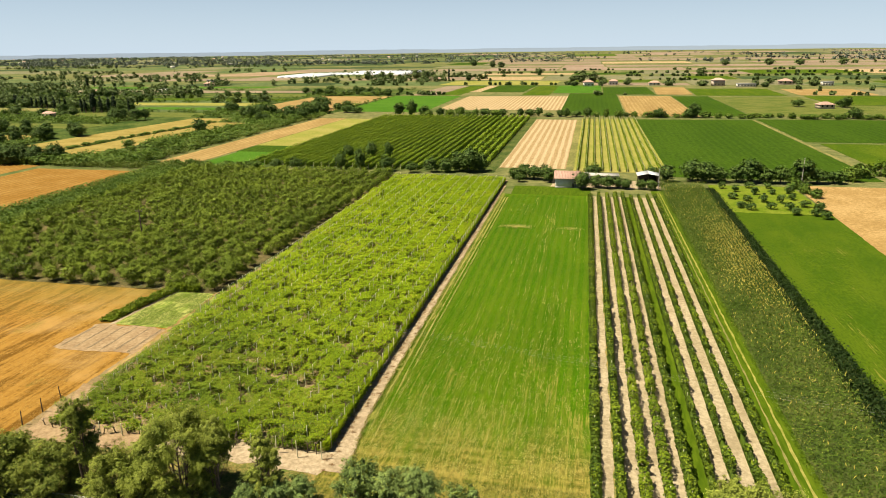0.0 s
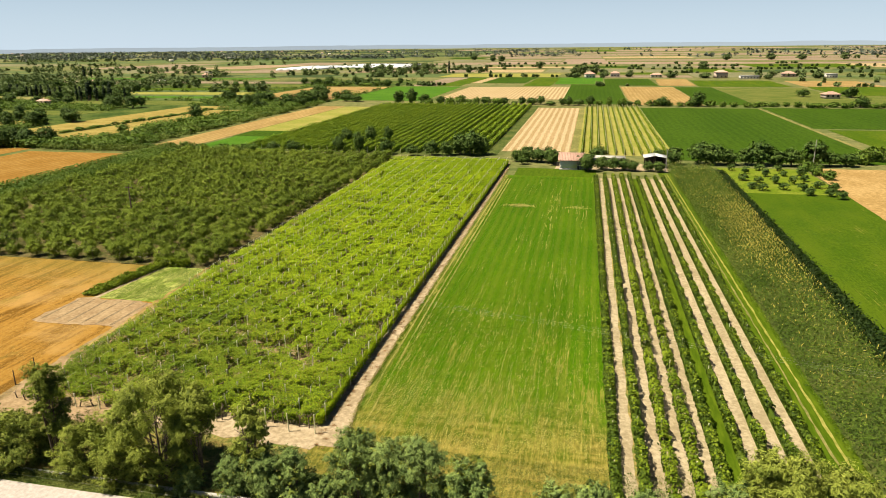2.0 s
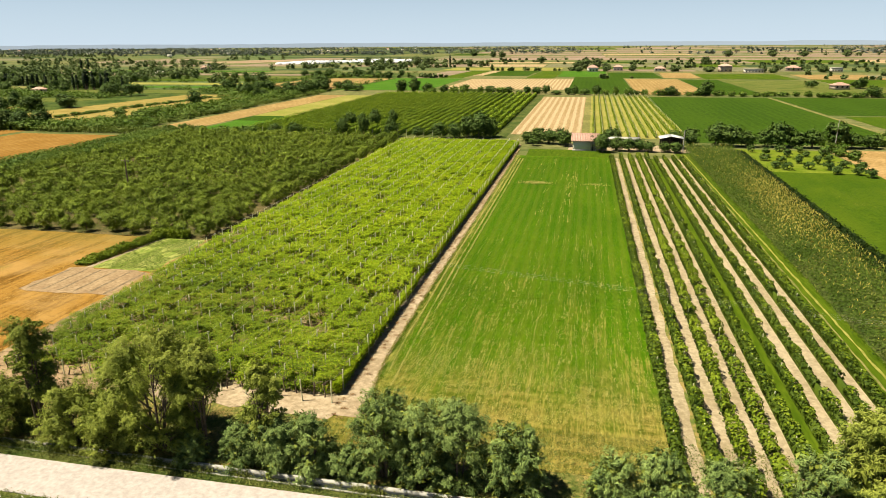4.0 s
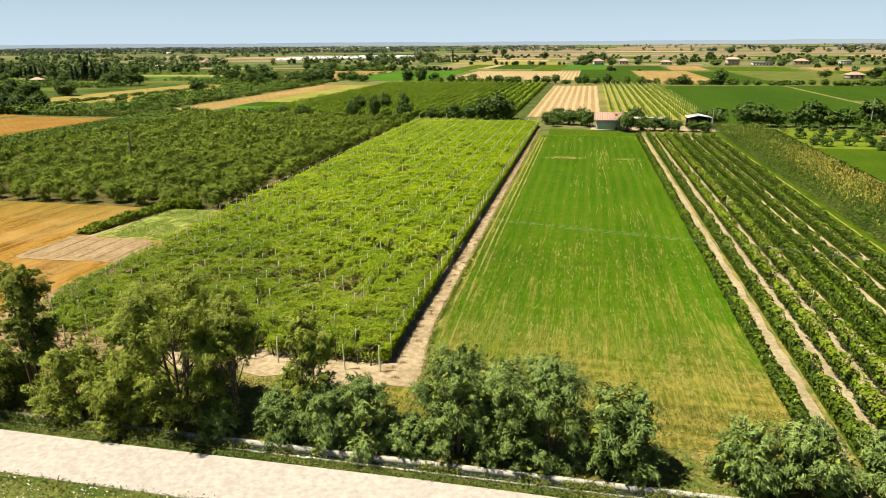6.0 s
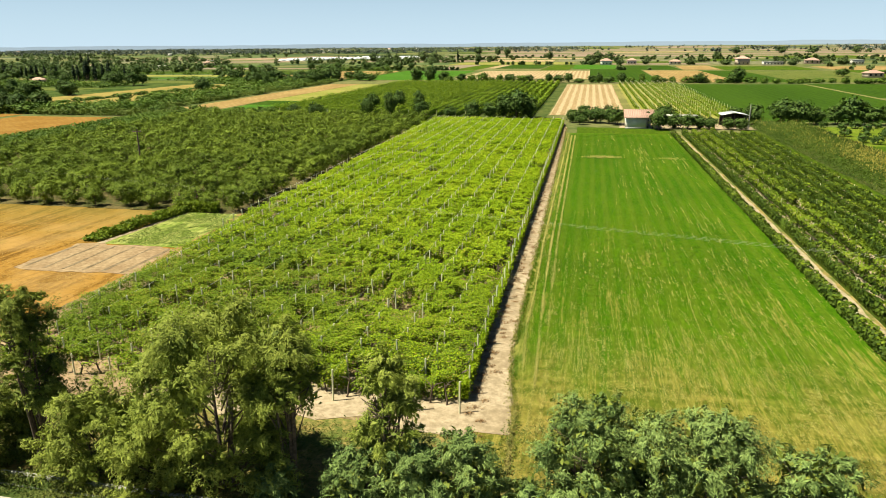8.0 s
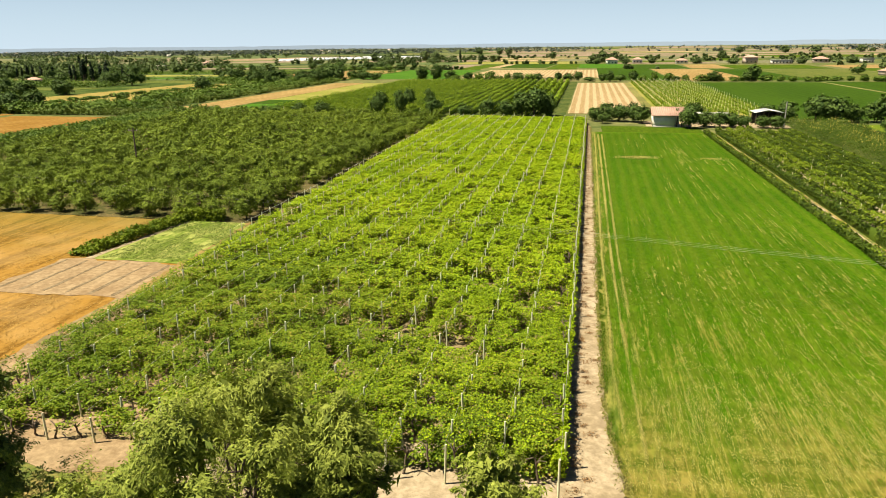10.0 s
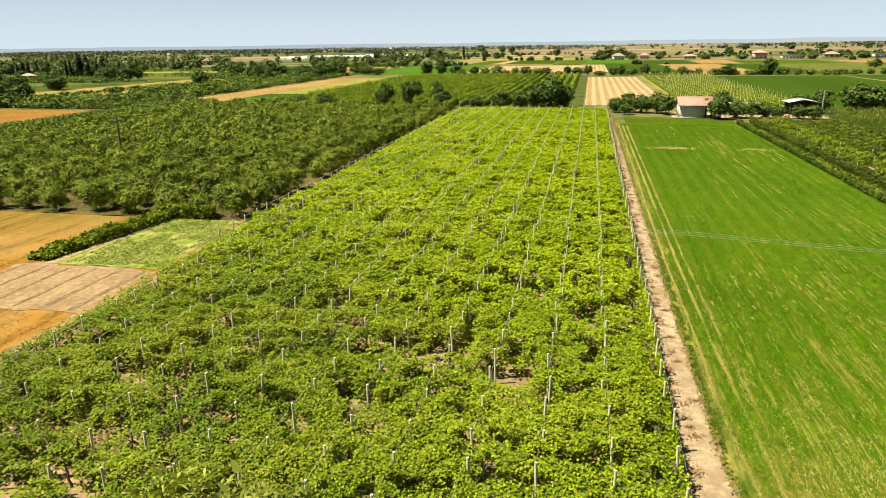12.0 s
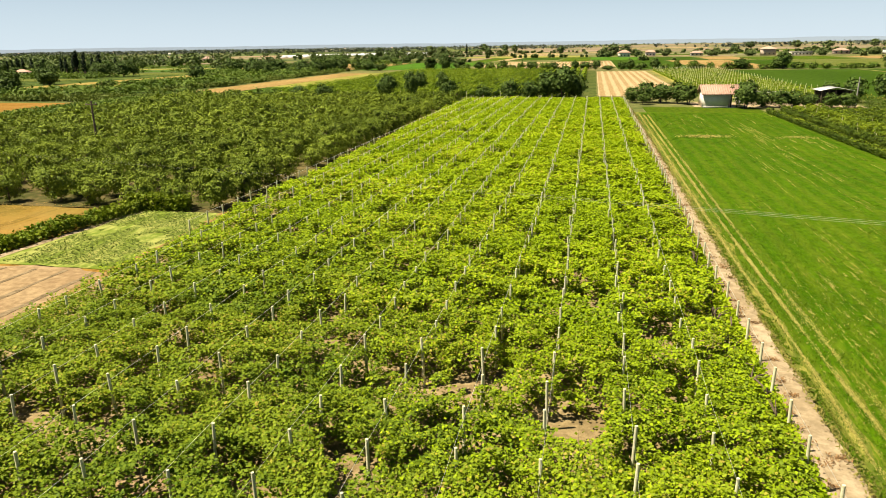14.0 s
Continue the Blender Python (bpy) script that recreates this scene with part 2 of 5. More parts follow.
# dark grassy ground; under the vine rows its darkness stands in for shade
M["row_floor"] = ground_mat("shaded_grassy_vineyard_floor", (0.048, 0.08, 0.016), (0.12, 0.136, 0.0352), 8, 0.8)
M["wet_soil"] = ground_mat("dark_damp_soil", (0.19, 0.14, 0.08), (0.29, 0.22, 0.13), 1.0, 0.2)
M["lawn"] = ground_mat("mown_orchard_grass", (0.11, 0.17, 0.01), (0.19, 0.23, 0.025), 5, 0.5)
M["thin_grass"] = ground_mat("thin_pale_grass", (0.15, 0.22, 0.025), (0.34, 0.36, 0.1), 2.2, 0.4, stretch=2.5)
M["scrub"] = ground_mat("green_scrub_floor", (0.035, 0.07, 0.012), (0.11, 0.14, 0.03), 14, 1.5)
M["orchard_floor"] = ground_mat("orchard_floor", (0.07, 0.075, 0.022), (0.17, 0.13, 0.055), 4, 0.6)

M["vine_leaf"] = leaf_mat("vine_leaf", (0.17, 0.282, 0.006), (0.435, 0.565, 0.015), 7, 0.6, (0.46, 0.4, 0.05))
M["dark_vine_leaf"] = leaf_mat("older_vine_leaf", (0.066, 0.135, 0.008), (0.3, 0.39, 0.02), 5, 0.5, (0.405, 0.338, 0.0562))
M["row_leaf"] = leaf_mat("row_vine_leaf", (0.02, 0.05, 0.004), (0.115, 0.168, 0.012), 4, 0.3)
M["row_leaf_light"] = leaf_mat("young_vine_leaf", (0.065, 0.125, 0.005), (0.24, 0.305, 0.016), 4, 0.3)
M["far_row_leaf"] = leaf_mat("far_vine_leaf", (0.1, 0.185, 0.011), (0.29, 0.38, 0.024), 9, 0.3)
M["olive_leaf"] = leaf_mat("olive_leaf", (0.05, 0.095, 0.007), (0.3, 0.39, 0.038), 14, 0.2)
M["tamarisk_leaf"] = leaf_mat("feathery_leaf", (0.12, 0.17, 0.02), (0.46, 0.51, 0.09), 3, 0.6)
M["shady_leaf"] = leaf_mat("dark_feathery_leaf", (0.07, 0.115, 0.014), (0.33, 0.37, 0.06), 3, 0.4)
M["dense_leaf"] = leaf_mat("dense_feathery_leaf", (0.048, 0.1, 0.022), (0.32, 0.42, 0.115), 3, 0.25)
M["tree_leaf"] = leaf_mat("tree_leaf", (0.0312, 0.0749, 0.0125), (0.117, 0.179, 0.0312), 5, 0.2)
M["bush_leaf"] = leaf_mat("bush_leaf", (0.0466, 0.108, 0.0124), (0.172, 0.248, 0.031), 8, 0.25)
# two far leaf colours, greyed to stand in for haze over distance
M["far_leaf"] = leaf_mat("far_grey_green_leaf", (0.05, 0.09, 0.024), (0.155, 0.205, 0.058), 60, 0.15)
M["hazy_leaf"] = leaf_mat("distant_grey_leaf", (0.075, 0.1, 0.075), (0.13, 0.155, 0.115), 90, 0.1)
M["reed_leaf"] = leaf_mat("reed_leaf", (0.08, 0.13, 0.015), (0.2, 0.25, 0.045), 8, 0.25)
M["cypress_leaf"] = leaf_mat("cypress_leaf", (0.012, 0.03, 0.012), (0.03, 0.055, 0.02), 3, 0.1)
M["corn_leaf"] = leaf_mat("corn_leaf", (0.024, 0.064, 0.004), (0.145, 0.215, 0.02), 5, 0.25, (0.324, 0.297, 0.072))
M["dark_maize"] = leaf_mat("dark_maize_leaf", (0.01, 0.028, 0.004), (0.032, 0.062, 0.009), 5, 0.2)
M["corn_tassel"] = leaf_mat("corn_tassel", (0.34, 0.29, 0.055), (0.56, 0.47, 0.1), 8, 0.25)
M["grass_blade"] = leaf_mat("fodder_blade", (0.045, 0.115, 0.002), (0.085, 0.168, 0.003), 5, 0.3, streaks=True)
M["fresh_blade"] = leaf_mat("fresh_fodder_blade", (0.06, 0.138, 0.003), (0.135, 0.215, 0.005), 5, 0.5, streaks=True)
M["straw_blade"] = leaf_mat("dry_straw", (0.33, 0.295, 0.065), (0.48, 0.43, 0.13), 5, 0.15)
M["weed_blade"] = leaf_mat("weed_blade", (0.05, 0.1, 0.012), (0.22, 0.22, 0.045), 2, 0.3)
M["bark"] = solid_mat("bark", (0.09, 0.065, 0.045), (0.2, 0.15, 0.11), 5, 0.9, bump=0.6)
M["post"] = solid_mat("weathered_concrete_post", (0.66, 0.65, 0.4), (0.8, 0.78, 0.54), 6, 0.9)
M["fringe"] = leaf_mat("dry_grass_fringe", (0.11, 0.13, 0.02), (0.34, 0.28, 0.08), 2, 0.2)
M["stubble_blade"] = leaf_mat("golden_stubble", (0.26, 0.14, 0.025), (0.5, 0.33, 0.09), 3, 0.15)
M["flower"] = leaf_mat("white_weed_flower", (0.6, 0.6, 0.5), (0.85, 0.85, 0.75), 3, 0.2)
M["tuft"] = leaf_mat("red_brown_dry_weed", (0.16, 0.08, 0.03), (0.36, 0.22, 0.1), 3, 0.1)
M["pole"] = solid_mat("grey_pole", (0.3, 0.28, 0.25), (0.42, 0.4, 0.37), 3, 0.85)
M["wood_pole"] = solid_mat("dark_wooden_pole", (0.09, 0.065, 0.045), (0.17, 0.13, 0.1), 3, 0.9)
M["wire"] = solid_mat("bright_wire", (0.5, 0.5, 0.44), (0.6, 0.6, 0.52), 3, 0.6, 0.0)
M["concrete"] = solid_mat("pale_concrete", (0.38, 0.36, 0.31), (0.56, 0.54, 0.48), 1.5, 0.9)
M["plaster"] = solid_mat("white_plaster", (0.84, 0.77, 0.64), (0.92, 0.86, 0.74), 1.2, 0.85)
M["pink_plaster"] = solid_mat("pale_pink_plaster", (0.55, 0.43, 0.33), (0.64, 0.52, 0.42), 1.2, 0.85)
M["tile"] = solid_mat("terracotta_tile", (0.5, 0.3, 0.22), (0.62, 0.41, 0.32), 2.5, 0.8, spread=0.3)
M["dark"] = solid_mat("dark_opening", (0.03, 0.028, 0.025), (0.06, 0.055, 0.05), 2, 0.6)
M["metal_roof"] = solid_mat("pale_metal_roof", (0.72, 0.72, 0.7), (0.82, 0.82, 0.8), 0.8, 0.45, 0.2)
M["plastic"] = solid_mat("white_plastic_film", (0.74, 0.76, 0.76), (0.84, 0.85, 0.85), 0.3, 0.4)
M["water"] = solid_mat("dark_channel_water", (0.02, 0.03, 0.025), (0.03, 0.04, 0.03), 1, 0.08)

# ---- mesh helpers ----


def smooth_noise(x, y, size, seed):
    """Value noise on a lattice of the given size in metres, 0 to 1."""
    u, v = np.asarray(x) / size, np.asarray(y) / size
    i, j = np.floor(u).astype(np.int64), np.floor(v).astype(np.int64)
    a, b = u - i, v - j
    a, b = a * a * (3 - 2 * a), b * b * (3 - 2 * b)

    def cell(p, q):
        h = (p * 374761393 + q * 668265263 + seed * 982451653) & 0x7FFFFFFF
        h = ((h ^ (h >> 13)) * 1274126177) & 0x7FFFFFFF
        return ((h ^ (h >> 16)) & 0xFFFF) / 65535.0

    return (cell(i, j) * (1 - a) + cell(i + 1, j) * a) * (1 - b) + (cell(i, j + 1) * (1 - a) + cell(i + 1, j + 1) * a) * b


def quad_mesh(name, verts, quads, material, smooth=False):
    me = bpy.data.meshes.new(name)
    verts, quads = np.asarray(verts, np.float32), np.asarray(quads, np.int32)
    me.vertices.add(len(verts))
    me.vertices.foreach_set("co", verts.ravel())
    me.loops.add(quads.size)
    me.loops.foreach_set("vertex_index", quads.ravel())
    me.polygons.add(len(quads))
    me.polygons.foreach_set("loop_start", np.arange(0, quads.size, 4, dtype=np.int32))
    if smooth:
        me.polygons.foreach_set("use_smooth", np.ones(len(quads), dtype=bool))
    me.update(calc_edges=True)
    me.materials.append(material)
    return me


def leaf_cloud(points, size, rng, up=0.6, aspect=0.65, along=None, fold=0.14, facing=None):
    """Folded four-cornered leaves at the points. along: the way in which the leaves point; facing: the way they lie towards."""
    n = len(points)
    nor = rng.normal(size=(n, 3))
    nor /= np.linalg.norm(nor, axis=1)[:, None]
    if facing is None:
        nor[:, 2] = np.abs(nor[:, 2]) + up
    else:
        nor = nor * 0.75 + facing
    nor /= np.linalg.norm(nor, axis=1)[:, None]
    way = rng.normal(size=(n, 3))
    if along is not None:
        way = way * 0.35 + along
    way -= nor * (way * nor).sum(1)[:, None]
    way /= np.linalg.norm(way, axis=1)[:, None] + 1e-9
    side = np.cross(nor, way)
    s = (np.asarray(size) * rng.uniform(0.65, 1.35, n))[:, None]
    v = np.stack([points - way * s * 0.5, points + side * s * aspect * 0.5 + nor * s * fold, points + way * s * 0.5 - nor * s * 0.08,
                  points - side * s * aspect * 0.5 + nor * s * fold], 1).reshape(-1, 3)
    return v, np.arange(4 * n).reshape(-1, 4)


def tube(points, radii, sides=6):
    """A tapered tube along the points, as verts and quads."""
    P = np.asarray(points, float)
    d = np.gradient(P, axis=0)
    d /= np.linalg.norm(d, axis=1)[:, None] + 1e-9
    ref = np.where(np.abs(d[:, 2:3]) > 0.9, np.array([[1.0, 0, 0]]), np.array([[0, 0, 1.0]]))
    a = np.cross(d, ref)
    a /= np.linalg.norm(a, axis=1)[:, None] + 1e-9
    b = np.cross(d, a)
    ang = np.linspace(0, 2 * np.pi, sides, endpoint=False)
    V = (P[:, None] + np.asarray(radii)[:, None, None] * (np.cos(ang)[None, :, None] * a[:, None] + np.sin(ang)[None, :, None] * b[:, None])).reshape(-1, 3)
    Q = [(i * sides + j, i * sides + (j + 1) % sides, (i + 1) * sides + (j + 1) % sides, (i + 1) * sides + j) for i in range(len(P) - 1) for j in range(sides)]
    return V, np.array(Q)


def joined(pieces):
    V, Q, n = [], [], 0
    for v, q in pieces:
        V.append(v)
        Q.append(np.asarray(q) + n)
        n += len(v)
    return np.concatenate(V), np.concatenate(Q)


def block(x0, y0, z0, x1, y1, z1):
    """A box as verts and quads."""
    v = np.array([(x, y, z) for z in (z0, z1) for x, y in ((x0, y0), (x1, y0), (x1, y1), (x0, y1))], float)
    return v, np.array([(3, 2, 1, 0), (4, 5, 6, 7), (0, 1, 5, 4), (1, 2, 6, 5), (2, 3, 7, 6), (3, 0, 4, 7)])


def part(name, mesh, parent, label="", kind=""):
    ob = new(name, mesh)
    ob.parent = parent
    return tagged(ob, label, "", "", kind)


def thing(name, label, category, at=(0, 0, 0), group="", kind=""):
    ob = new(name)
    ob.matrix_basis = pose(*at)
    return tagged(ob, label, category, group, kind)


# ---- ground ----


def field(name, material, x0, y0, x1, y1, z, label, slant=0.0, jag=0.12):
    """A plot of land with slightly uneven edges. slant: metres by which its far edge lies further to the east."""
    rng = np.random.RandomState(int(abs(x0 * 7 + y0 * 13 + x1 * 3)) % 9999)
    nx, ny = max(2, min(60, int((x1 - x0) / 1.2))), max(2, min(120, int((y1 - y0) / 1.2)))
    if y0 > 390:
        nx, ny = min(nx, 16), min(ny, 16)
    edge = [(x, y0) for x in np.linspace(x0, x1, nx, endpoint=False)] + [(x1, y) for y in np.linspace(y0, y1, ny, endpoint=False)]
    edge += [(x, y1) for x in np.linspace(x1, x0, nx, endpoint=False)] + [(x0, y) for y in np.linspace(y1, y0, ny, endpoint=False)]
    bm = bmesh.new()
    low, high = [], []
    for x, y in edge:
        x += slant * (y - y0) / (y1 - y0) + rng.uniform(-jag, jag)
        y += rng.uniform(-jag, jag)
        low.append(bm.verts.new((x, y, -0.05)))
        high.append(bm.verts.new((x, y, z)))
    bm.faces.new(high)
    for i in range(len(low)):
        j = (i + 1) % len(low)
        bm.faces.new((low[i], low[j], high[j], high[i]))
    me = bpy.data.meshes.new(name)
    bm.to_mesh(me)
    bm.free()
    me.materials.append(M[material])
    return tagged(new(name, me), label, "field", "", "structure")


def sheet(name, x0, y0, x1, y1, nx, ny, z, material):
    xs, ys = np.linspace(x0, x1, nx + 1), np.linspace(y0, y1, ny + 1)
    X, Y = np.meshgrid(xs, ys)
    V = np.c_[X.ravel(), Y.ravel(), np.full(X.size, z)]
    i = np.arange(nx)[None] + np.arange(ny)[:, None] * (nx + 1)
    Q = np.stack([i, i + 1, i + nx + 2, i + nx + 1], -1).reshape(-1, 4)
    return new(name, quad_mesh(name, V, Q, material))


tagged(sheet("ground", -4900, -1500, 4900, 4900, 20, 20, 0.0, M["plain"]), "flat farmland of mixed grass and dry earth", "ground", "", "structure")

# a low rim of land far off; its bluish glow stands in for haze
ang = np.linspace(-1.15, 1.15, 160)
rim_top = 20 + 6 * smooth_noise(ang * 900, ang * 0, 60, 3) + 4 * smooth_noise(ang * 900, ang * 0, 14, 5)
V = np.concatenate([np.c_[np.sin(ang) * 4750, np.cos(ang) * 4750, np.full(160, -2.0)], np.c_[np.sin(ang) * 4750, np.cos(ang) * 4750, rim_top]])
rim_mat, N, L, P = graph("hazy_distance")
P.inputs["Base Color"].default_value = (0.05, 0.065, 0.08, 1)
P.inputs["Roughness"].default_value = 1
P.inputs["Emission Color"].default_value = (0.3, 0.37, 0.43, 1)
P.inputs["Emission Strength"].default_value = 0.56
tagged(new("backdrop", quad_mesh("backdrop", V, [(i, i + 1, i + 161, i + 160) for i in range(159)], rim_mat)), "low rim of land on the horizon, glowing blue for haze", "backdrop", "", "structure")

# far patchwork of fields, band by band
rng = np.random.RandomState(21)
bands = [405, 560, 700, 820, 960, 1120, 1300, 1520, 1800, 2150, 2600, 3200, 4000]
for k in range(len(bands) - 1):
    y0, y1 = bands[k], bands[k + 1]
    x = -1.0 * y1 - 300
    while x < 1.15 * y1 + 200:
        w = rng.uniform(28, 75) * (1 + k * 0.25)
        built = y1 < 720 and x + w > -232 and x < 146
        if not built and rng.rand() < 0.93:
            west = x < -0.22 * y0
            far = y0 > 1000
            if far and not west and rng.rand() < 0.8:
                kind = ("far_pink", "far_tan", "far_pink", "far_pink", "far_yellow", "far_tan")[rng.randint(6)]
            elif west:
                kind = ("far_green", "far_dark", "far_dark", "far_dark", "far_green", "far_yellow")[rng.randint(6)] if not 780 < y0 < 1200 else ("far_tan", "far_yellow", "far_tan", "far_green")[rng.randint(4)]
            else:
                kind = ("far_green", "far_dark", "far_yellow", "far_tan", "mid_green", "striped", "dark_green")[rng.randint(7)]
            cut = y0 + (y1 - y0) * rng.uniform(0.35, 1.0)
            field("field", kind, x + 1, y0 + 2, x + w - 2, cut - 2, 0.03 + 0.004 * k, "distant plot of " + M[kind].name.replace("_", " "), 0.0, 1.0)
        x += w

# the fields in the middle distance
field("field", "striped", -30.5, 222, -9, 375, 0.05, "striped pale stubble field")
field("field", "olive_green", -9, 226, -6.5, 376, 0.05, "narrow strip of dry grass")
field("field", "yellow_green", -6.5, 218, 22.5, 381, 0.045, "yellow-green soil under young vine rows")
field("field", "dark_green", 22.5, 212, 80, 380, 0.05, "large dark green crop field", -1)
field("field", "olive_green", 80.3, 230, 81.6, 381, 0.05, "pale grassy strip between two fields", -1)
field("field", "dark_green", 82, 296, 190, 384, 0.05, "dark green crop field")
field("field", "mid_green", 86, 232, 150, 292, 0.045, "small green plot with scrub round it")
field("field", "striped", -98, 430, -20, 551, 0.07, "striped pale stubble field")
field("field", "dark_green", -20, 399, 17, 585, 0.07, "dense dark green maize field")
field("field", "tan", 18, 397, 56, 555, 0.07, "orange-tan harvested field")
field("field", "dark_green", 57, 399, 83, 553, 0.07, "dark green crop field")
field("field", "patchy", 84, 402, 144, 547, 0.07, "yellow-green meadow with dry patches")
for kind, x0, y0, x1, y1 in (("far_tan", -150, 562, -128, 700), ("mid_green", -127, 562, -108, 700), ("striped", -107, 604, -98, 700), ("dark_green", -97, 600, -60, 705), ("mid_green", -58, 562, -36, 700),
                             ("tan", 48, 572, 75, 668), ("mid_green", 76, 560, 140, 645), ("patchy", 146, 402, 205, 470), ("mid_green", 146, 474, 215, 560), ("tan", 150, 564, 205, 640), ("yellow_green", -160, 712, -40, 790), ("mid_green", -30, 770, 60, 810)):
    field("field", kind, x0, y0, x1, y1, 0.075, "small plot of " + M[kind].name.replace("_", " "), 4, 0.6)
field("field", "bright", -34, 590, 6, 700, 0.08, "bright green field before the houses")
field("field", "dark_green", 7, 572, 47, 670, 0.08, "dark green field before the houses")
field("field", "bright", -158, 414, -103, 553, 0.07, "bright green crop field", -2)
field("field", "tan", -228, 413, -164, 548, 0.07, "tan harvested field", 2)
field("field", "tan", -153.5, 212, -138, 372, 0.05, "long tan harvested strip")
field("field", "yellow_green", -137.5, 262, -119, 371, 0.05, "dry yellow-green strip")
field("field", "dark_green", -137, 244, -119, 264, 0.045, "small dark green plot")
field("field", "bright", -136, 212, -112, 245, 0.05, "small bright green plot")
field("field", "row_floor", -119, 212, -31, 386, 0.04, "earth under the far vineyard rows, coloured dark for shade")
field("field", "meadow", -240, 233, -214, 366, 0.05, "dry yellow meadow strip", 10)
field("field", "meadow", -211, 222, -191, 345, 0.05, "dry green meadow strip", 6)
field("field", "orange", -187, 118, -146, 199, 0.05, "orange ploughed field")
field("field", "orange", -260, 120, -191, 205, 0.045, "orange ploughed field beyond a weedy bank")
field("field", "mid_green", -146, 60, -131, 204, 0.05, "green earth under a strip of tall crop")
field("field", "orchard_floor", -131, 95.8, -60.6, 204, 0.05, "dry weedy floor of the olive orchard")
field("field", "scrub", -700, 206, -158, 640, 0.02, "green scrub and rough grass among hedges", 0, 1)
field("field", "straw", -190, 46, -58.3, 95.8, 0.05, "orange wheat stubble field", 0, 0.3)
field("field", "bed", -71.3, 72.9, -58.2, 81.3, 0.085, "bare raked seed bed of pale soil", 0.0, 0.4)
field("field", "thin_grass", -68.6, 81.5, -58.6, 95.6, 0.085, "small grassy vegetable plot with pale dry edges", 0.4)
field("path", "tan", -58.9, 66, -58.3, 96.5, 0.095, "pale bare strip beside the vegetable plot", -1.6, 0.3)
field("path", "soil", -69.2, 81.3, -68.55, 95.6, 0.095, "pale bare strip beside the bean hedge", 1.6, 0.15)
for k in range(6):
    field("furrow", "wet_soil", -70.7 + 2.05 * k, 73.3, -70.4 + 2.05 * k, 80.9, 0.1, "dark damp furrow in the seed bed", 0.0, 0.09)
field("field", "vine_soil", -59.6, 53.4, -25.0, 200, 0.06, "bare soil under the grape pergola")
field("field", "bed", -58.4, 55.9, -43.5, 64, 0.08, "tan earth between scattered vines", -1.0, 0.6)
field("field", "soil", -44.5, 53.1, -24.9, 58.6, 0.078, "pale dusty headland before the pergola", 0.6, 0.8)
field("field", "bed", -58.4, 52.9, -44.5, 55.9, 0.075, "pale bare earth before the pergola", 0.0, 0.5)
PATH_EAST = ((50, -22.5), (55, -22.7), (59, -23.3), (64, -23.75), (80, -23.9), (127, -24.1), (192, -24.5))


def path_east(y):
    """The eastern edge of the bare path, which widens towards the headland."""
    return np.interp(y, [p[0] for p in PATH_EAST], [p[1] for p in PATH_EAST])


bm = bmesh.new()
rng = np.random.RandomState(17)
strip_y = np.arange(53.4, 192.5, 0.9)
west = [bm.verts.new((-25.9, y, 0.1)) for y in strip_y]
east = [bm.verts.new((float(path_east(y)) + rng.uniform(-0.14, 0.14), y, 0.1)) for y in strip_y]
for i in range(len(strip_y) - 1):
    bm.faces.new((west[i], east[i], east[i + 1], west[i + 1]))
me = bpy.data.meshes.new("path")
bm.to_mesh(me)
bm.free()
me.materials.append(M["soil"])
tagged(new("path", me), "bare earth path along the vineyard", "path", "", "structure")
field("field", "lucerne", -25.3, 49.5, 0.2, 181, 0.07, "green fodder field with dry yellow lines", -0.9)
field("field", "margin", -24.5, 60, -22.9, 181, 0.085, "dry grassy margin of the fodder field", -0.4, 0.25)
field("field", "row_soil", 0.4, 46, 16.7, 181, 0.06, "pale bare soil between vine rows", -1.4)
field("field", "verge", 0.5, 46, 0.8, 181, 0.075, "grassy edge of the soil strip", -1.4, 0.12)
field("field", "verge", 1.95, 46, 2.3, 181, 0.075, "grassy edge of the soil strip", -1.4, 0.12)
field("field", "mid_green", 8.5, 46, 10.5, 181, 0.085, "grassy lane between vine rows", -1.4, 0.2)
field("field", "mid_green", 16.6, 46, 20.2, 190, 0.08, "grass track beside the maize", -1.7)
field("track", "yellow_green", 19.0, 46, 19.25, 188, 0.1, "pale worn wheel track in grass", -2.1, 0.08)
field("track", "olive_green", 18.1, 46, 18.3, 188, 0.1, "faint worn wheel track in grass", -1.8, 0.08)
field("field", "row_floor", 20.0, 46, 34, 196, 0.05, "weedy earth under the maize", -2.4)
field("field", "low_crop", 31.2, 46, 66, 172, 0.06, "green low crop field", -0.4)
field("field", "lawn", 31, 168, 53, 201, 0.065, "mown grass of a young orchard")
field("field", "sandy", 52, 100, 130, 203, 0.075, "sandy bare field", 2)
field("field", "verge", -62, 45.4, 33, 53.6, 0.045, "dry weedy verge along the channel")
field("road", "road", -600, 40.5, 600, 44.0, 0.09, "pale gravel road", 0, 0.12)
field("field", "row_floor", -600, 44.0, 600, 44.75, 0.05, "weedy grass edge between road and channel", 0, 0.1)
field("field", "roadside", -600, -90, 600, 40.5, 0.04, "grass with white weeds south of the road", 0, 0.1)
field("yard", "soil", -12, 192.5, 19, 204, 0.07, "trodden earth yard round the farmhouse")
field("field", "mid_green", -22, 181, -1, 192.5, 0.055, "kitchen garden grass before the house")

# ---- grape pergola ----
pergola = thing("grape_pergola", "broad low grape pergola of lime-green vines on pale posts", "vineyard")
ROWS_X = [-57.5 + 2.45 * i for i in range(14)]
POST_Y = [55.2 + 2.23 * i for i in range(65)]


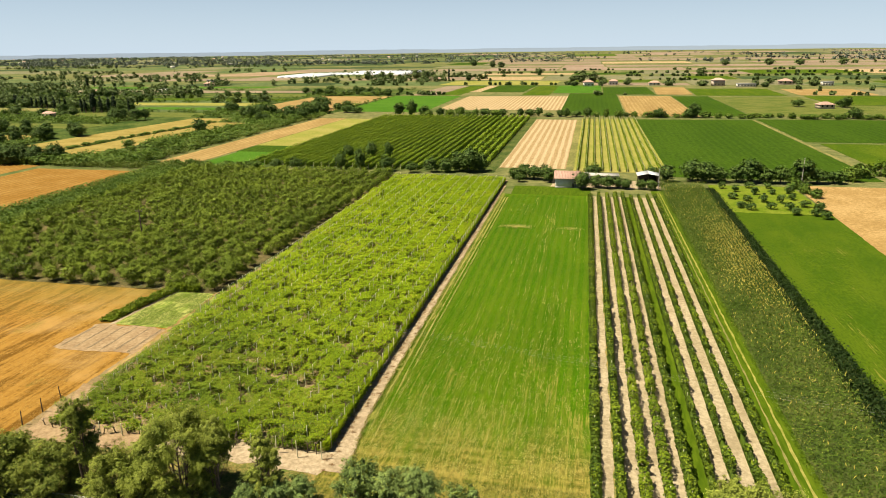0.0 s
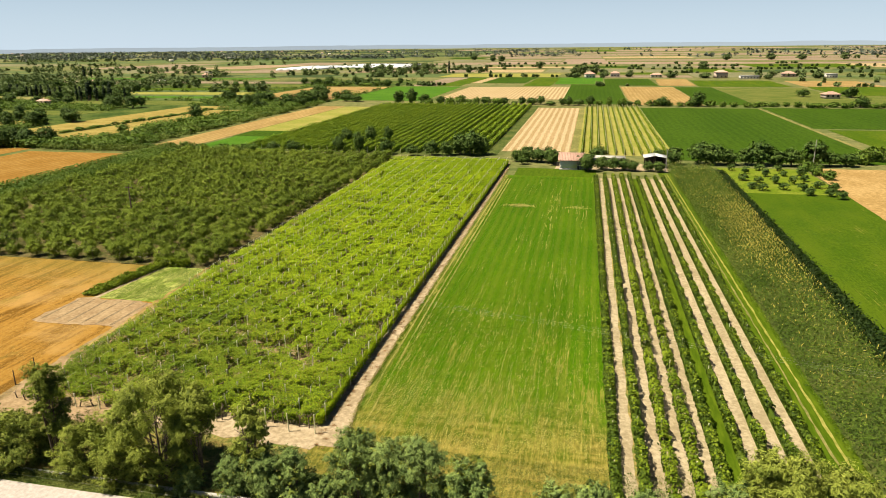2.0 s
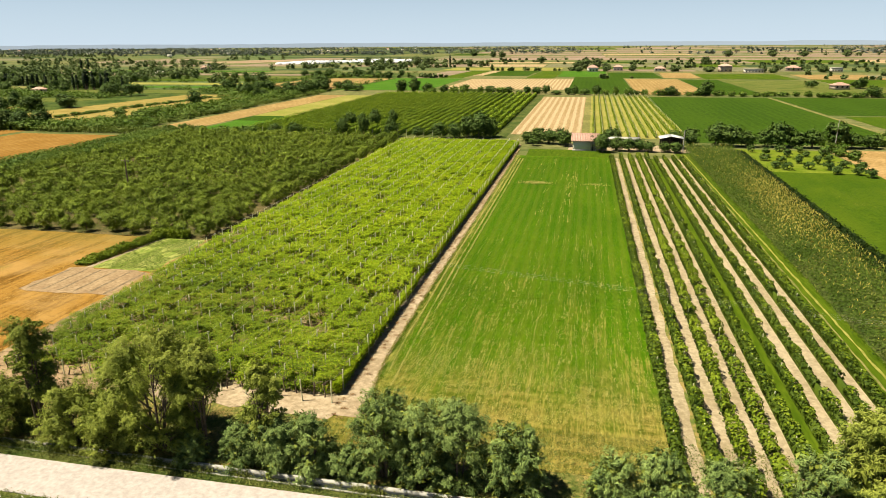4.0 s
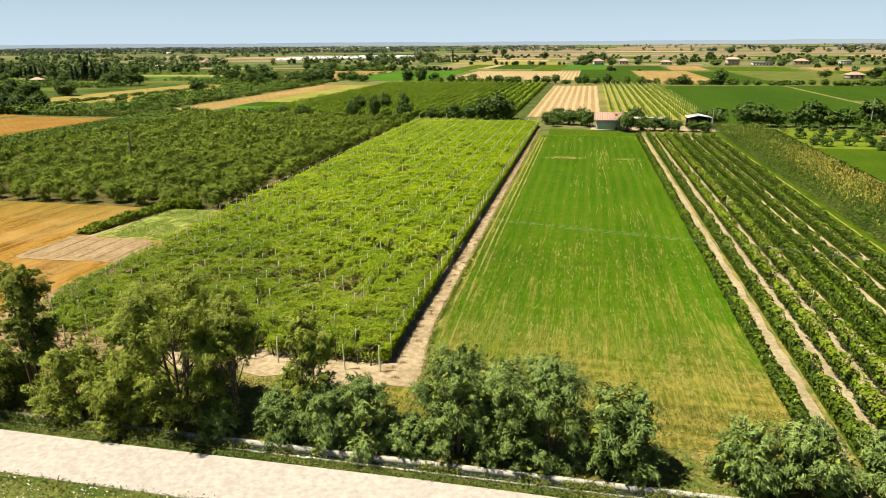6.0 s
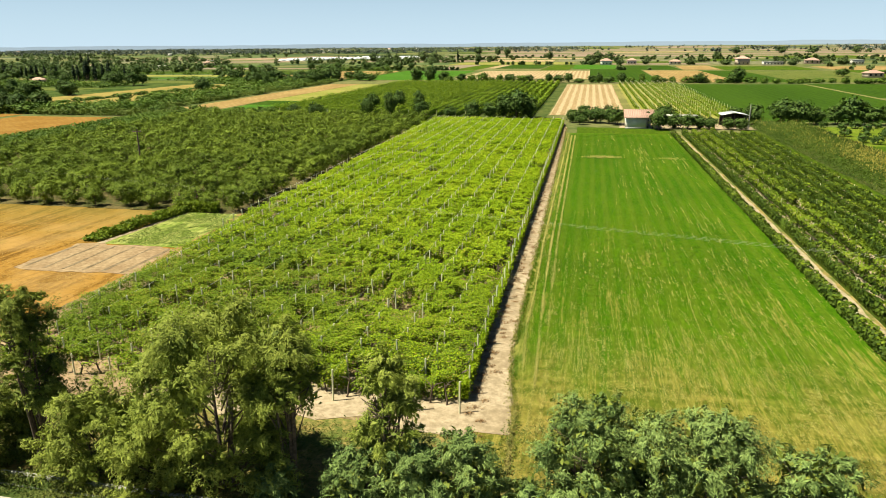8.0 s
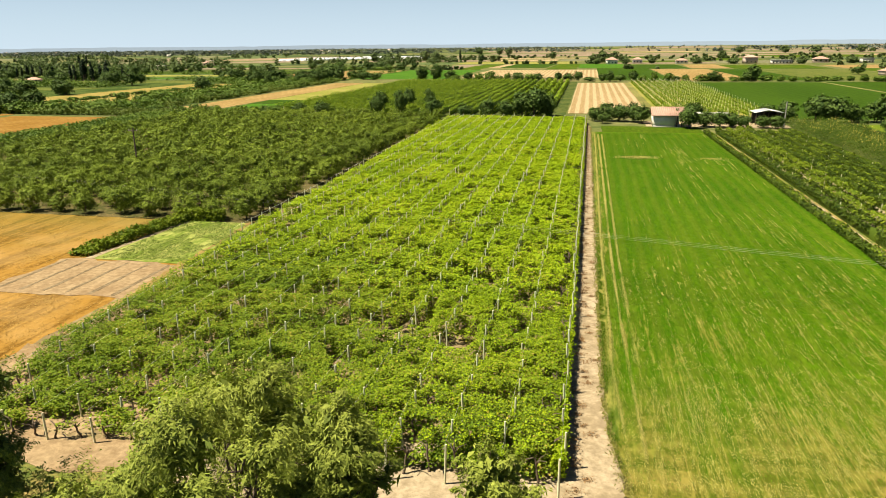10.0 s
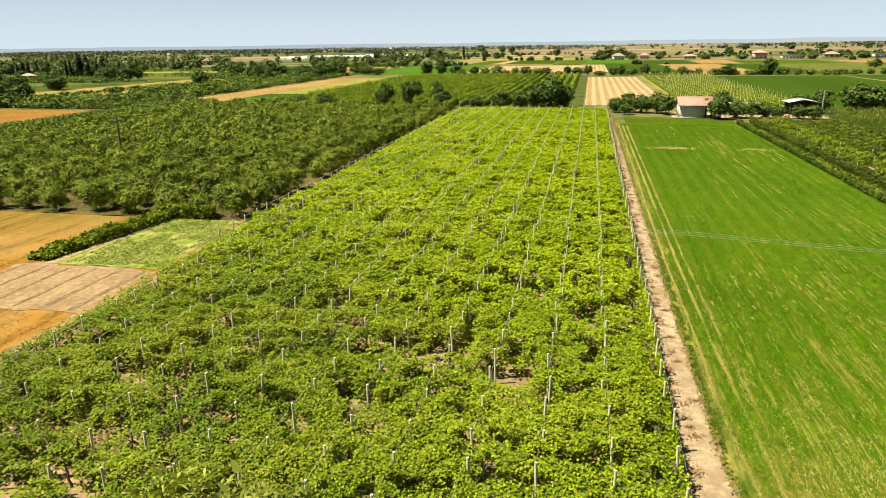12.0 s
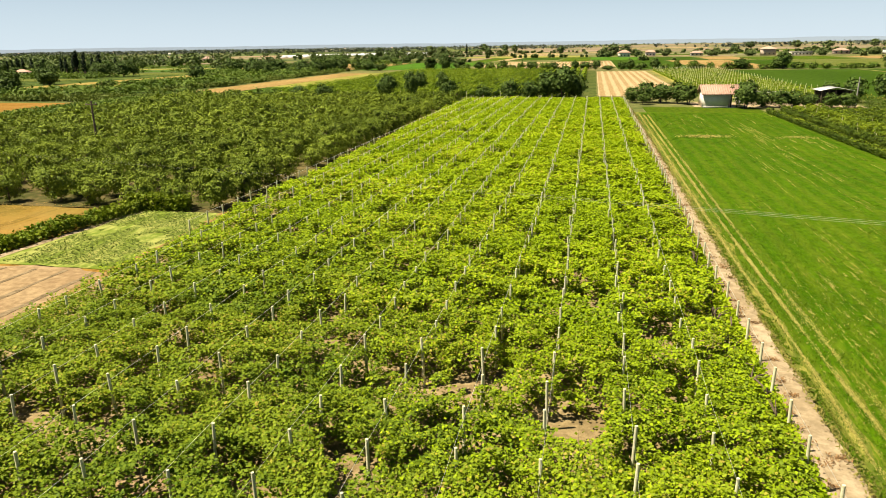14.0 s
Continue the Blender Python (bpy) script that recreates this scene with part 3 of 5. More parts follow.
GAPS = [(-32.9, 79.6, 1.0), (-43.3, 73.4, 0.8), (-41.1, 71.8, 0.6), (-37.9, 69.8, 0.9), (-35.7, 70.6, 0.8), (-32.5, 68.4, 0.9), (-32.2, 66.9, 0.7), (-49.5, 65.0, 0.8), (-47.6, 65.0, 0.7), (-47.6, 70.5, 0.7), (-50.7, 73.6, 0.7), (-45.0, 63.5, 0.5),
        (-38.5, 64.5, 0.6), (-37.9, 63.5, 0.5), (-41.4, 63.4, 0.4), (-43.0, 69.5, 0.5), (-35.9, 69.3, 0.6), (-43.5, 61.9, 0.5), (-43.4, 88.3, 0.9), (-49.5, 140.0, 1.6), (-41.3, 67.5, 0.35), (-28.9, 69.2, 0.35), (-51.3, 65.8, 0.5)]


def canopy_holes(x, y):
    """How thin the vines are: 0 in closed canopy, 1 in gaps."""
    h = smooth_noise(x, y, 1.7, 11) * 0.55 + smooth_noise(x, y, 0.7, 12) * 0.25 + smooth_noise(x, y, 6.0, 13) * 0.2
    lim = 0.83 - 0.13 * np.clip((80 - y) / 22, 0, 1) * np.clip((-36 - x) / 14, 0, 1)
    thin = np.clip((h - lim) / 0.03, 0, 1)
    thin = np.maximum(thin, np.clip((smooth_noise(x, y, 0.85, 61) * 0.8 + smooth_noise(x, y, 4.0, 62) * 0.2 - 0.735) / 0.02, 0, 1))
    scattered = np.clip((62.5 - y) / 3.0, 0, 1) * np.clip((-43 - x) / 2.0, 0, 1)
    thin = np.maximum(thin, scattered * np.clip((smooth_noise(x, y, 1.9, 65) * 0.75 + smooth_noise(x, y, 0.6, 66) * 0.25 - 0.57) / 0.04, 0, 1))
    for gx, gy, r in GAPS:
        ragged = 1.2 * r * (0.6 + 0.8 * smooth_noise(x, y, 0.5, 63))
        thin = np.where(((x - gx) / 1.25) ** 2 + (y - gy) ** 2 < ragged ** 2, 1.0, thin)
    return thin


def bush_zone(x, y):
    """1 in the south-western corner, where the vines stay low and stand apart."""
    return np.clip((63.0 - y) / 4, 0, 1) * np.clip((-43.5 - x) / 3, 0, 1)


def canopy_top(x, y):
    pit = np.clip((smooth_noise(x, y, 0.95, 15) * 0.65 + smooth_noise(x, y, 0.45, 16) * 0.35 - np.interp(y, (72, 90), (0.63, 0.6))) / 0.06, 0, 1)
    lumps = 0.34 * (smooth_noise(x, y, 0.8, 67) - 0.5) + 0.24 * (smooth_noise(x, y, 0.38, 64) - 0.5)
    return 1.6 - 0.6 * bush_zone(x, y) + 0.22 * (smooth_noise(x, y, 3.0, 14) - 0.5) + 0.8 * lumps - np.interp(y, (70, 90), (0.8, 1.15)) * pit


def south_edge(x):
    """The southern edge of the pergola."""
    return 55.6 - 0.6 * np.clip((-26 - x) / 26, 0, 1)


def west_edge(y):
    """The western edge of the pergola, which widens towards the north."""
    return np.interp(y, (55, 70, 90, 115, 195), (-57.4, -56.6, -57.6, -58.1, -59.3))


def canopy(y0, y1, density, size, seed, up):
    rng = np.random.RandomState(seed)
    n = int(34.5 * (y1 - y0) * density)
    x, y = rng.uniform(-59.6, -25.1, n), rng.uniform(y0, y1, n)
    south = south_edge(x) + 1.5 * smooth_noise(x, y * 0, 1.3, 17) - 0.2
    keep = (rng.rand(n) > canopy_holes(x, y)) & (y > south)
    keep &= (x > west_edge(y) + 0.8 * smooth_noise(y, x * 0, 1.5, 18) - 0.3) & (x < -25.4 - 0.4 * smooth_noise(y, x * 0, 1.5, 19)) & (y < 198)
    x, y, south = x[keep], y[keep], south[keep]
    z = canopy_top(x, y) - rng.exponential(0.16, len(x)).clip(0, 0.8)
    z = z - 0.5 * np.clip((x + 26.4) / 0.9, 0, 1)
    rim = (x > -25.75) | (x < west_edge(y) + 0.8) | (y < south + 1.5)
    z = np.where(rim, z - rng.uniform(0, np.where(y < south + 1.5, 0.4, 0.75), len(x)) ** 1.3, z)
    # share of leaves in the darker colour, greater in the west and south
    darker_set = rng.rand(len(x)) < np.clip((-33 - x) / 18, 0, 0.7) * np.clip((98 - y) / 26, 0, 1) + 0.15 * np.clip((130 - y) / 40, 0, 1) + 0.5 * np.clip((84 - y) / 22, 0, 1)
    P = np.c_[x, y, z]
    return leaf_cloud(P[~darker_set], size, rng, up, 0.85, None, 0.14), leaf_cloud(P[darker_set], size, rng, up, 0.85, None, 0.14)


rng = np.random.RandomState(3)
n = 170000
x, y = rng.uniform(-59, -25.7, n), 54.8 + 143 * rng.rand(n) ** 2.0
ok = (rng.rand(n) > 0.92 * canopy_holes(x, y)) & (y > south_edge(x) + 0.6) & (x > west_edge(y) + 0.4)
# low leaves in the darker colour, which stands in for shade in the gaps
part("inner_foliage", quad_mesh("inner_foliage", *leaf_cloud(np.c_[x, y, rng.uniform(0.25, 0.85, n)][ok], 0.155 + 0.0018 * (y[ok] - 57), rng, 0.8, 0.9), M["dark_vine_leaf"]), pergola, "", "stuff")
for y0, y1, density, size, seed, up in ((53.5, 75, 440, 0.112, 1, 0.95), (75, 95, 240, 0.155, 2, 1.1), (95, 130, 135, 0.205, 3, 1.3), (130, 199, 66, 0.29, 4, 1.5)):
    fresh, darker_set = canopy(y0, y1, density, size, seed, up)
    part("vine_canopy", quad_mesh("vine_canopy", *fresh, M["vine_leaf"]), pergola, "lime-green grape leaves", "stuff")
    if len(darker_set[0]):
        part("older_leaves", quad_mesh("older_leaves", *darker_set, M["dark_vine_leaf"]), pergola, "darker olive-green grape leaves", "stuff")

n = 40000
y = 56.4 + 142 * rng.rand(n) ** 1.8
P = np.c_[-25.75 + rng.normal(0, 0.14, n), y, 0.2 + 1.0 * rng.rand(n) ** 0.6]
part("edge_foliage", quad_mesh("edge_foliage", *leaf_cloud(P, 0.11 + 0.0013 * (y - 56), rng, 0.3, 0.8), M["vine_leaf"]), pergola, "", "stuff")
post_mesh = quad_mesh("post", *joined([tube([(0, 0, 0), (0, 0, 1.1), (0, 0, 2.02)], (0.056, 0.053, 0.05), 6), tube([(0, 0, 2.02), (0, 0, 2.024)], (0.05, 0.002), 6)]), M["post"])
rng = np.random.RandomState(5)
far_posts = []
count = 0
for j, y in enumerate(POST_Y):
    for x in ROWS_X:
        if x < west_edge(y) - 0.1:
            continue
        px, py, pz = x + rng.uniform(-0.13, 0.13), y + rng.uniform(-0.2, 0.2), rng.uniform(-0.16, 0.06) - 0.55 * float(bush_zone(x, y))
        tilt = rng.uniform(-2.5, 2.5, 2)
        if count < 300:
            ob = part("post", post_mesh, pergola)
            ob.matrix_basis = pose(px, py, pz, tilt[0], tilt[1], rng.uniform(0, 90))
            count += 1
        else:
            top = np.array((px + tilt[0] * 0.03, py + tilt[1] * 0.03, pz + 2.02))
            far_posts.append(tube([(px, py, 0), (px, py, 1.0), top], (0.062, 0.056, 0.05), 5))
part("distant_post", quad_mesh("distant_post", *joined(far_posts), M["post"]), pergola, "pale pergola posts", "stuff")
wires = []
for x in ROWS_X:
    ys = np.array(POST_Y)
    ys = ys[west_edge(ys) - 0.1 < x]
    wires.append(tube(np.c_[np.full(len(ys), x), ys, 1.9 + 0.02 * np.sin(ys)], np.interp(ys, (60, 90, 140), (0.004, 0.008, 0.016)), 3))
part("trellis_wire", quad_mesh("trellis_wire", *joined(wires), M["wire"]), pergola, "thin bright trellis wires", "stuff")


def vine_trunk(rng, h=1.35):
    p = [(0, 0, 0)]
    for k in range(4):
        p.append((p[-1][0] + rng.uniform(-0.1, 0.1), p[-1][1] + rng.uniform(-0.1, 0.1), h * (k + 1) / 4))
    pieces = [tube(p, (0.07, 0.055, 0.05, 0.045, 0.03), 5)]
    for _ in range(3):
        a = rng.uniform(0, 6.28)
        top = np.array(p[-1])
        pieces.append(tube([p[3], (np.array(p[3]) + top) / 2 + (0.2 * math.cos(a), 0.2 * math.sin(a), 0.15), top + (0.6 * math.cos(a), 0.6 * math.sin(a), 0.12)], (0.035, 0.025, 0.012), 4))
    return pieces


rng = np.random.RandomState(9)
trunk_meshes = [quad_mesh("vine_trunk", *joined(vine_trunk(rng)), M["bark"]) for _ in range(5)]
spots = [(x + dx, float(south_edge(x)) + 0.4 + 2.27 * j) for j in range(3) for x in ROWS_X for dx in (0.35, 1.6) if x + dx < -25.9] + [(-26.1, 57.5 + 1.15 * k) for k in range(100)]
for k, (x, y) in enumerate(spots):
    ob = part("vine_trunk", trunk_meshes[k % 5], pergola)
    ob.matrix_basis = pose(x + rng.uniform(-0.2, 0.2), y + rng.uniform(-0.3, 0.3), 0, 0, 0, rng.uniform(0, 360))
    ob.scale.z = 1 - 0.4 * float(bush_zone(x, y))

# stakes of the fence along the west side
fence = thing("stake_fence", "line of thin weathered stakes beside the pergola", "fence")
stake = quad_mesh("stake", *tube([(0, 0, 0), (0, 0, 0.8), (0.02, 0, 1.75)], (0.07, 0.06, 0.045), 5), M["wood_pole"])
for k in range(3):
    part("stake", stake, fence).matrix_basis = pose(-59.6 + rng.uniform(-0.1, 0.1), 55 + 2.8 * k, 0, rng.uniform(-4, 4), rng.uniform(-4, 4), 0)

# stubble tufts in the wheat field
stubble = thing("wheat_stubble", "short golden wheat stubble and loose straw", "stubble", (0, 0, 0), "", "stuff")
n = 26000
x, y = -58.3 - rng.gamma(1.6, 7.0, n), rng.uniform(47, 97, n)
ok = (smooth_noise(x, y, 1.3, 95) * 0.6 + smooth_noise(x, y, 0.5, 96) * 0.4 > 0.42) & ~((x > -71.6) & (y > 72.6)) & (x > -120)
P = np.c_[x, y, 0.06 + rng.exponential(0.04, n)][ok]
part("straw_tufts", quad_mesh("straw_tufts", *leaf_cloud(P, 0.14, rng, 0.9, 0.3), M["stubble_blade"]), stubble, "", "stuff")

# ---- vine rows on bare soil ----


def vine_row(x, y0, y1, height, width, leaf, density, seed, group, label, posts=True, size=0.24, low=0.25, heart=True):
    row = thing("vine_row", label, "vine row", (x, y0, 0), group)
    rng = np.random.RandomState(seed)
    n = int((y1 - y0) * density)
    y = rng.uniform(0, y1 - y0, n)
    full = 0.72 + 0.46 * smooth_noise(y, y * 0 + seed, 1.4, seed) + 0.2 * (smooth_noise(y, y * 0, 0.5, seed + 1) - 0.5)
    a = rng.uniform(0, 2 * np.pi, n)
    r = np.sqrt(rng.uniform(0.4, 1, n))
    px = np.cos(a) * r * width * 0.5 * full
    pz = low + (height * full - low) * (0.5 + 0.5 * np.sign(np.sin(a)) * np.abs(np.sin(a)) ** 0.6 * r)
    thin = smooth_noise(y, y * 0, 1.6, seed + 3) < (0.1 if leaf == "row_leaf_light" else 0.07)
    P = np.c_[px, y, pz][~thin]
    outward = np.c_[np.cos(a), 0 * a, 0.9 * np.sin(a) + 0.35][~thin]
    # tops in a lighter leaf colour, lower leaves darker, painted for the fall of light
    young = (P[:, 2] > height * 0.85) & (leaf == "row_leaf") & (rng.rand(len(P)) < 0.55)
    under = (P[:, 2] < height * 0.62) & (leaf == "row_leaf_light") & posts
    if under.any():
        part("lower_foliage", quad_mesh("lower_foliage", *leaf_cloud(P[under], size, rng, 0.7, 0.85, None, 0.14, outward[under]), M["row_leaf"]), row, "lower leaves coloured darker for shade", "stuff")
        P, outward, young = P[~under], outward[~under], young[~under]
    part("foliage", quad_mesh("foliage", *leaf_cloud(P[~young], size, rng, 0.7, 0.85, None, 0.14, outward[~young]), M[leaf]), row, "", "stuff")
    if young.any():
        part("top_growth", quad_mesh("top_growth", *leaf_cloud(P[young], size, rng, 0.9, 0.8), M["row_leaf_light"]), row, "top leaves coloured lighter as if sunlit", "stuff")
    # solid core added unseen inside the row to block light through the leaves
    if heart and not (posts and leaf == "row_leaf_light"):
        m = max(3, int((y1 - y0) / 2.5))
        v = np.linspace(0, y1 - y0, m)
        fat = (0.75 + 0.4 * smooth_noise(v, v * 0 + seed, 1.4, seed)) * width * 0.2
        hi = height * (0.52 + 0.25 * smooth_noise(v, v * 0 + seed, 1.4, seed))
        ring = np.stack([np.c_[-fat, v, np.full(m, 0.05)], np.c_[-fat * 0.8, v, hi], np.c_[fat * 0.8, v, hi], np.c_[fat, v, np.full(m, 0.05)]], 1).reshape(-1, 3)
        q = [(4 * i + a, 4 * i + b, 4 * i + 4 + b, 4 * i + 4 + a) for i in range(m - 1) for a, b in ((0, 1), (1, 2), (2, 3))]
        part("inner_leaves", quad_mesh("inner_leaves", ring, q, M[leaf]), row, "", "stuff")
    if posts:
        for yy in np.arange(1.0, y1 - y0, 6.0):
            part("post", post_mesh, row).matrix_basis = pose(rng.uniform(-0.05, 0.05), yy, min(height - 2.1, rng.uniform(-0.35, -0.15)), rng.uniform(-2, 2), rng.uniform(-2, 2), 0)
    else:
        for yy in (-0.3, y1 - y0 + 0.3):
            part("end_post", post_mesh, row).matrix_basis = pose(0, yy, -0.2)
    return row


near = "vine rows on bare soil"
for i, (x, h, w, leaf, label) in enumerate((
        (0.3, 1.0, 1.1, "row_leaf", "low dark hedge of young vines beside the fodder field"),
        (2.4, 1.75, 0.9, "row_leaf", "dark green vine row on pale bare soil"),
        (4.5, 1.7, 1.05, "row_leaf_light", "yellow-green vine row on pale bare soil"),
        (6.5, 1.7, 1.05, "row_leaf_light", "yellow-green vine row on pale bare soil"),
        (8.4, 1.65, 0.9, "row_leaf", "green vine row beside a grassy lane"),
        (10.4, 1.4, 0.75, "row_leaf", "green vine row beside a grassy lane"),
        (12.45, 1.4, 0.75, "row_leaf", "dark green vine row on pale bare soil"),
        (14.55, 1.4, 0.75, "row_leaf", "dark green vine row on pale bare soil"),
        (16.5, 1.4, 0.85, "row_leaf", "dark green vine row beside the grass track"))):
    row = vine_row(x, 48.0, 180.5, h, w, leaf, 175, 40 + i, near, label, True, 0.225, 0.1 if i == 0 else 0.42)
    row.matrix_basis = pose(x, 48.0, 0, 0, 0, 0.59)

for i in range(25):
    x = -116.8 + 2.75 * i
    vine_row(x, 214 + (3.0 if i < 4 else 0), 383, 1.9, 1.0, "far_row_leaf", 30, 80 + i, "far vineyard rows", "dense dark green vine row in a far vineyard", False, 0.36, 0.02)
for i in range(5):
    vine_row(-47.5 + 3.0 * i, 216, 384, 1.9, 1.7, "far_row_leaf", 17, 120 + i, "far orchard rows", "light green bushy row in a far orchard", False, 0.55, 0.02)
for i in range(11):
    vine_row(-5.2 + 2.55 * i, 219, 380, 1.3, 0.8, "row_leaf_light", 10, 140 + i, "young vine rows", "yellow-green young vine row on staked wires", False, 0.45, 0.02)

stakes = thing("vine_stakes", "pale stakes in the young vine rows", "stakes", (0, 0, 0), "", "stuff")
bits = []
for i in range(11):
    for y in np.arange(220, 380, 4.5):
        bits.append(tube([(-5.2 + 2.55 * i, y, 0), (-5.2 + 2.55 * i, y, 2.1)], (0.045, 0.04), 4))
part("stake_rows", quad_mesh("stake_rows", *joined(bits), M["post"]), stakes, "", "stuff")

# white drip pipes along two rows
for px in (10.32, 12.37, 14.47):
    pipe = thing("drip_pipe", "thin white irrigation pipe tied along a vine row", "pipe", (px, 50, 0), "drip pipes")
    pipe.matrix_basis = pose(px, 50, 0, 0, 0, 0.59)
    v = np.arange(0, 128, 2.0)
    sag = 0.3 + 0.04 * np.sin(v * 0.9) + 0.05 * smooth_noise(v, v * 0, 3.0, 8)
    part("tube", quad_mesh("tube", *tube(np.c_[0.05 * np.sin(v * 0.5), v, sag], np.full(len(v), 0.028), 5), M["plaster"]), pipe)
    for k in range(0, 64, 3):
        part("peg", quad_mesh("peg", *tube([(0.05 * np.sin(v[k] * 0.5), v[k], 0.0), (0.05 * np.sin(v[k] * 0.5), v[k], sag[k])], (0.02, 0.015), 4), M["wood_pole"]), pipe)

# ---- maize ----
maize = thing("maize_field", "tall dense maize with pale drying tassels", "maize", (0, 0, 0), "", "stuff")
rng = np.random.RandomState(31)
gx, gy = np.meshgrid(np.arange(16.9, 29.2, 0.6), np.arange(47, 195, 0.27))
bx = gx.ravel() + rng.normal(0, 0.08, gx.size)
by = gy.ravel() + rng.normal(0, 0.1, gx.size)
inside = (bx > 19.5 - 0.017 * (by - 47)) & (bx < 27.4 + 0.01 * (by - 47)) & (rng.rand(gx.size) > 0.04)
bx, by = bx[inside], by[inside]
hh = 2.35 + 0.3 * (smooth_noise(bx, by, 5, 3) - 0.5) + rng.normal(0, 0.1, len(bx))
lv, along = [], []
for k in range(9):
    a = rng.uniform(0, 6.28, len(bx))
    lift = hh * (0.25 + 0.085 * k) + rng.normal(0, 0.08, len(bx))
    lv.append(np.c_[bx + 0.22 * np.cos(a), by + 0.22 * np.sin(a), lift])
    along.append(np.c_[np.cos(a), np.sin(a), np.full(len(bx), 0.6)])
lv, along = np.concatenate(lv), np.concatenate(along)
part("leaf_mass", quad_mesh("leaf_mass", *leaf_cloud(lv, 0.33, rng, 0.3, 0.22, along, 0.04), M["corn_leaf"]), maize, "", "stuff")
ripe = np.exp(-((by - 126) / 27) ** 2) * np.clip((bx - 19) / 5, 0, 1)
tops = np.c_[bx, by, hh - 0.02][rng.rand(len(bx)) < 0.1 + 0.88 * ripe]
second = np.c_[bx + rng.normal(0, 0.1, len(bx)), by + rng.normal(0, 0.1, len(bx)), hh - 0.12][rng.rand(len(bx)) < 1.5 * ripe - 0.3]
tops = np.concatenate([tops, second])
part("tassels", quad_mesh("tassels", *leaf_cloud(tops, 0.4, rng, 0.0, 0.22, np.tile((0.1, 0.1, 2.5), (len(tops), 1)), 0.05), M["corn_tassel"]), maize, "pale dry tassels", "stuff")

# low leaves coloured near black to match a shadow-like band beside the maize
dark_maize = thing("dark_maize_strip", "low leaf strip coloured near black for a shadow-like band", "maize", (0, 0, 0), "", "stuff")
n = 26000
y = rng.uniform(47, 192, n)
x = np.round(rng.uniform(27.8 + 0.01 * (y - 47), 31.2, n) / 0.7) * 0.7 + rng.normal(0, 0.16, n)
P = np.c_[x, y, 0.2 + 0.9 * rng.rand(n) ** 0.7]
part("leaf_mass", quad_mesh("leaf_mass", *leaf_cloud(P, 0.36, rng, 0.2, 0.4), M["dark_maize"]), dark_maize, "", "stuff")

# ---- low crop in the fodder field ----
rng = np.random.RandomState(33)
crop = thing("fodder_crop", "low green fodder plants with dry yellow lines", "crop", (0, 0, 0), "", "stuff")
n = 45000
x, y = rng.uniform(-24.6, 0.1, n), 80 + 100 * rng.rand(n) ** 1.2
x = np.maximum(x, path_east(y) + 0.1)
keep = rng.rand(n) > np.clip(smooth_noise(x, y, 5, 8) * 1.2 - 0.55, 0, 1) * 0.8
P = np.c_[x, y, 0.078 + rng.uniform(0, 0.02, n)][keep]
part("plants", quad_mesh("plants", *leaf_cloud(P, 0.1 + 0.0013 * (P[:, 1] - 50), rng, 4.0, 0.5, None, 0.05), M["grass_blade"]), crop, "", "stuff")
# short upright blades where the field lies nearest
n = 130000
x, y = -24.6 + 20 * rng.rand(n) ** 1.25, 50 + 58 * rng.rand(n)
x = np.maximum(x, path_east(y) + 0.1 + 0.3 * rng.rand(n))
dry = np.clip(np.clip((72 - y) / 16, 0, 1) * 0.92 + np.clip((y - 80) / 28, 0, 1), 0, 1)
keep = (rng.rand(n) > dry) & (smooth_noise(x, y, 0.6, 51) * 0.6 + smooth_noise(x, y * 0.3, 0.25, 52) * 0.4 > 0.33)
P = np.c_[x, y, 0.1 + rng.uniform(0, 0.02, n)][keep]
part("upright_blades", quad_mesh("upright_blades", *leaf_cloud(P, 0.1, rng, 0.2, 0.34, np.tile((0.1, 0.1, 1.2), (len(P), 1)), 0.05), M["fresh_blade"]), crop, "", "stuff")
# dry stalks: ragged streaks along the drills, a withered southern end, and wheel tracks
sx, sy = rng.uniform(-23.3, 0.2, 9000), 49 + 125 * rng.rand(9000) ** 1.25
rich = smooth_noise(sx, sy * 0.25, 3.2, 5) * 0.6 + smooth_noise(sx, sy * 0.5, 1.1, 6) * 0.4 + 0.12 * np.exp(-((sx + 14) / 5) ** 2)
ok = rng.rand(9000) < np.clip(0.34 * (rich - 0.5) * 5.0, 0.03, 1) * (0.25 + 0.75 * np.clip((110 - sy) / 34, 0, 1))
ok &= (sx > -11) | (sy < 66) | (rng.rand(9000) < 0.3)
sx, sy = sx[ok], sy[ok]
many = rng.randint(14, 54, len(sx))
X = np.repeat(sx, many)
Y = np.repeat(sy, many) + rng.rand(many.sum()) * np.repeat(many * 0.08 * rng.uniform(0.6, 2.6, len(sx)), many)
X = X + 0.08 * np.sin(Y * 0.5) + rng.normal(0, 0.018 + 0.0002 * (Y - 50), len(X))
# short bright tufts in the drills of the southern half
tx, ty = rng.uniform(-22, 0, 1500), 56 + 34 * rng.rand(1500) ** 1.2
ok = (rng.rand(1500) < 0.25 + 1.1 * np.clip(smooth_noise(tx, ty * 0.4, 2.6, 73) - 0.35, 0, 1)) & ((tx > -16) | (ty < 66) | (rng.rand(1500) < 0.35))
tx, ty = np.repeat(tx[ok], 26), np.repeat(ty[ok], 26)
tx, ty = tx + rng.normal(0, 0.04, len(tx)), ty + rng.uniform(0, 1, len(ty)) * np.repeat(rng.uniform(0.5, 2.0, len(ty) // 26), 26)
n = 42000
x, y = rng.uniform(-23.0, 0.3, n), 47.8 + rng.gamma(2.4, 5.0, n)
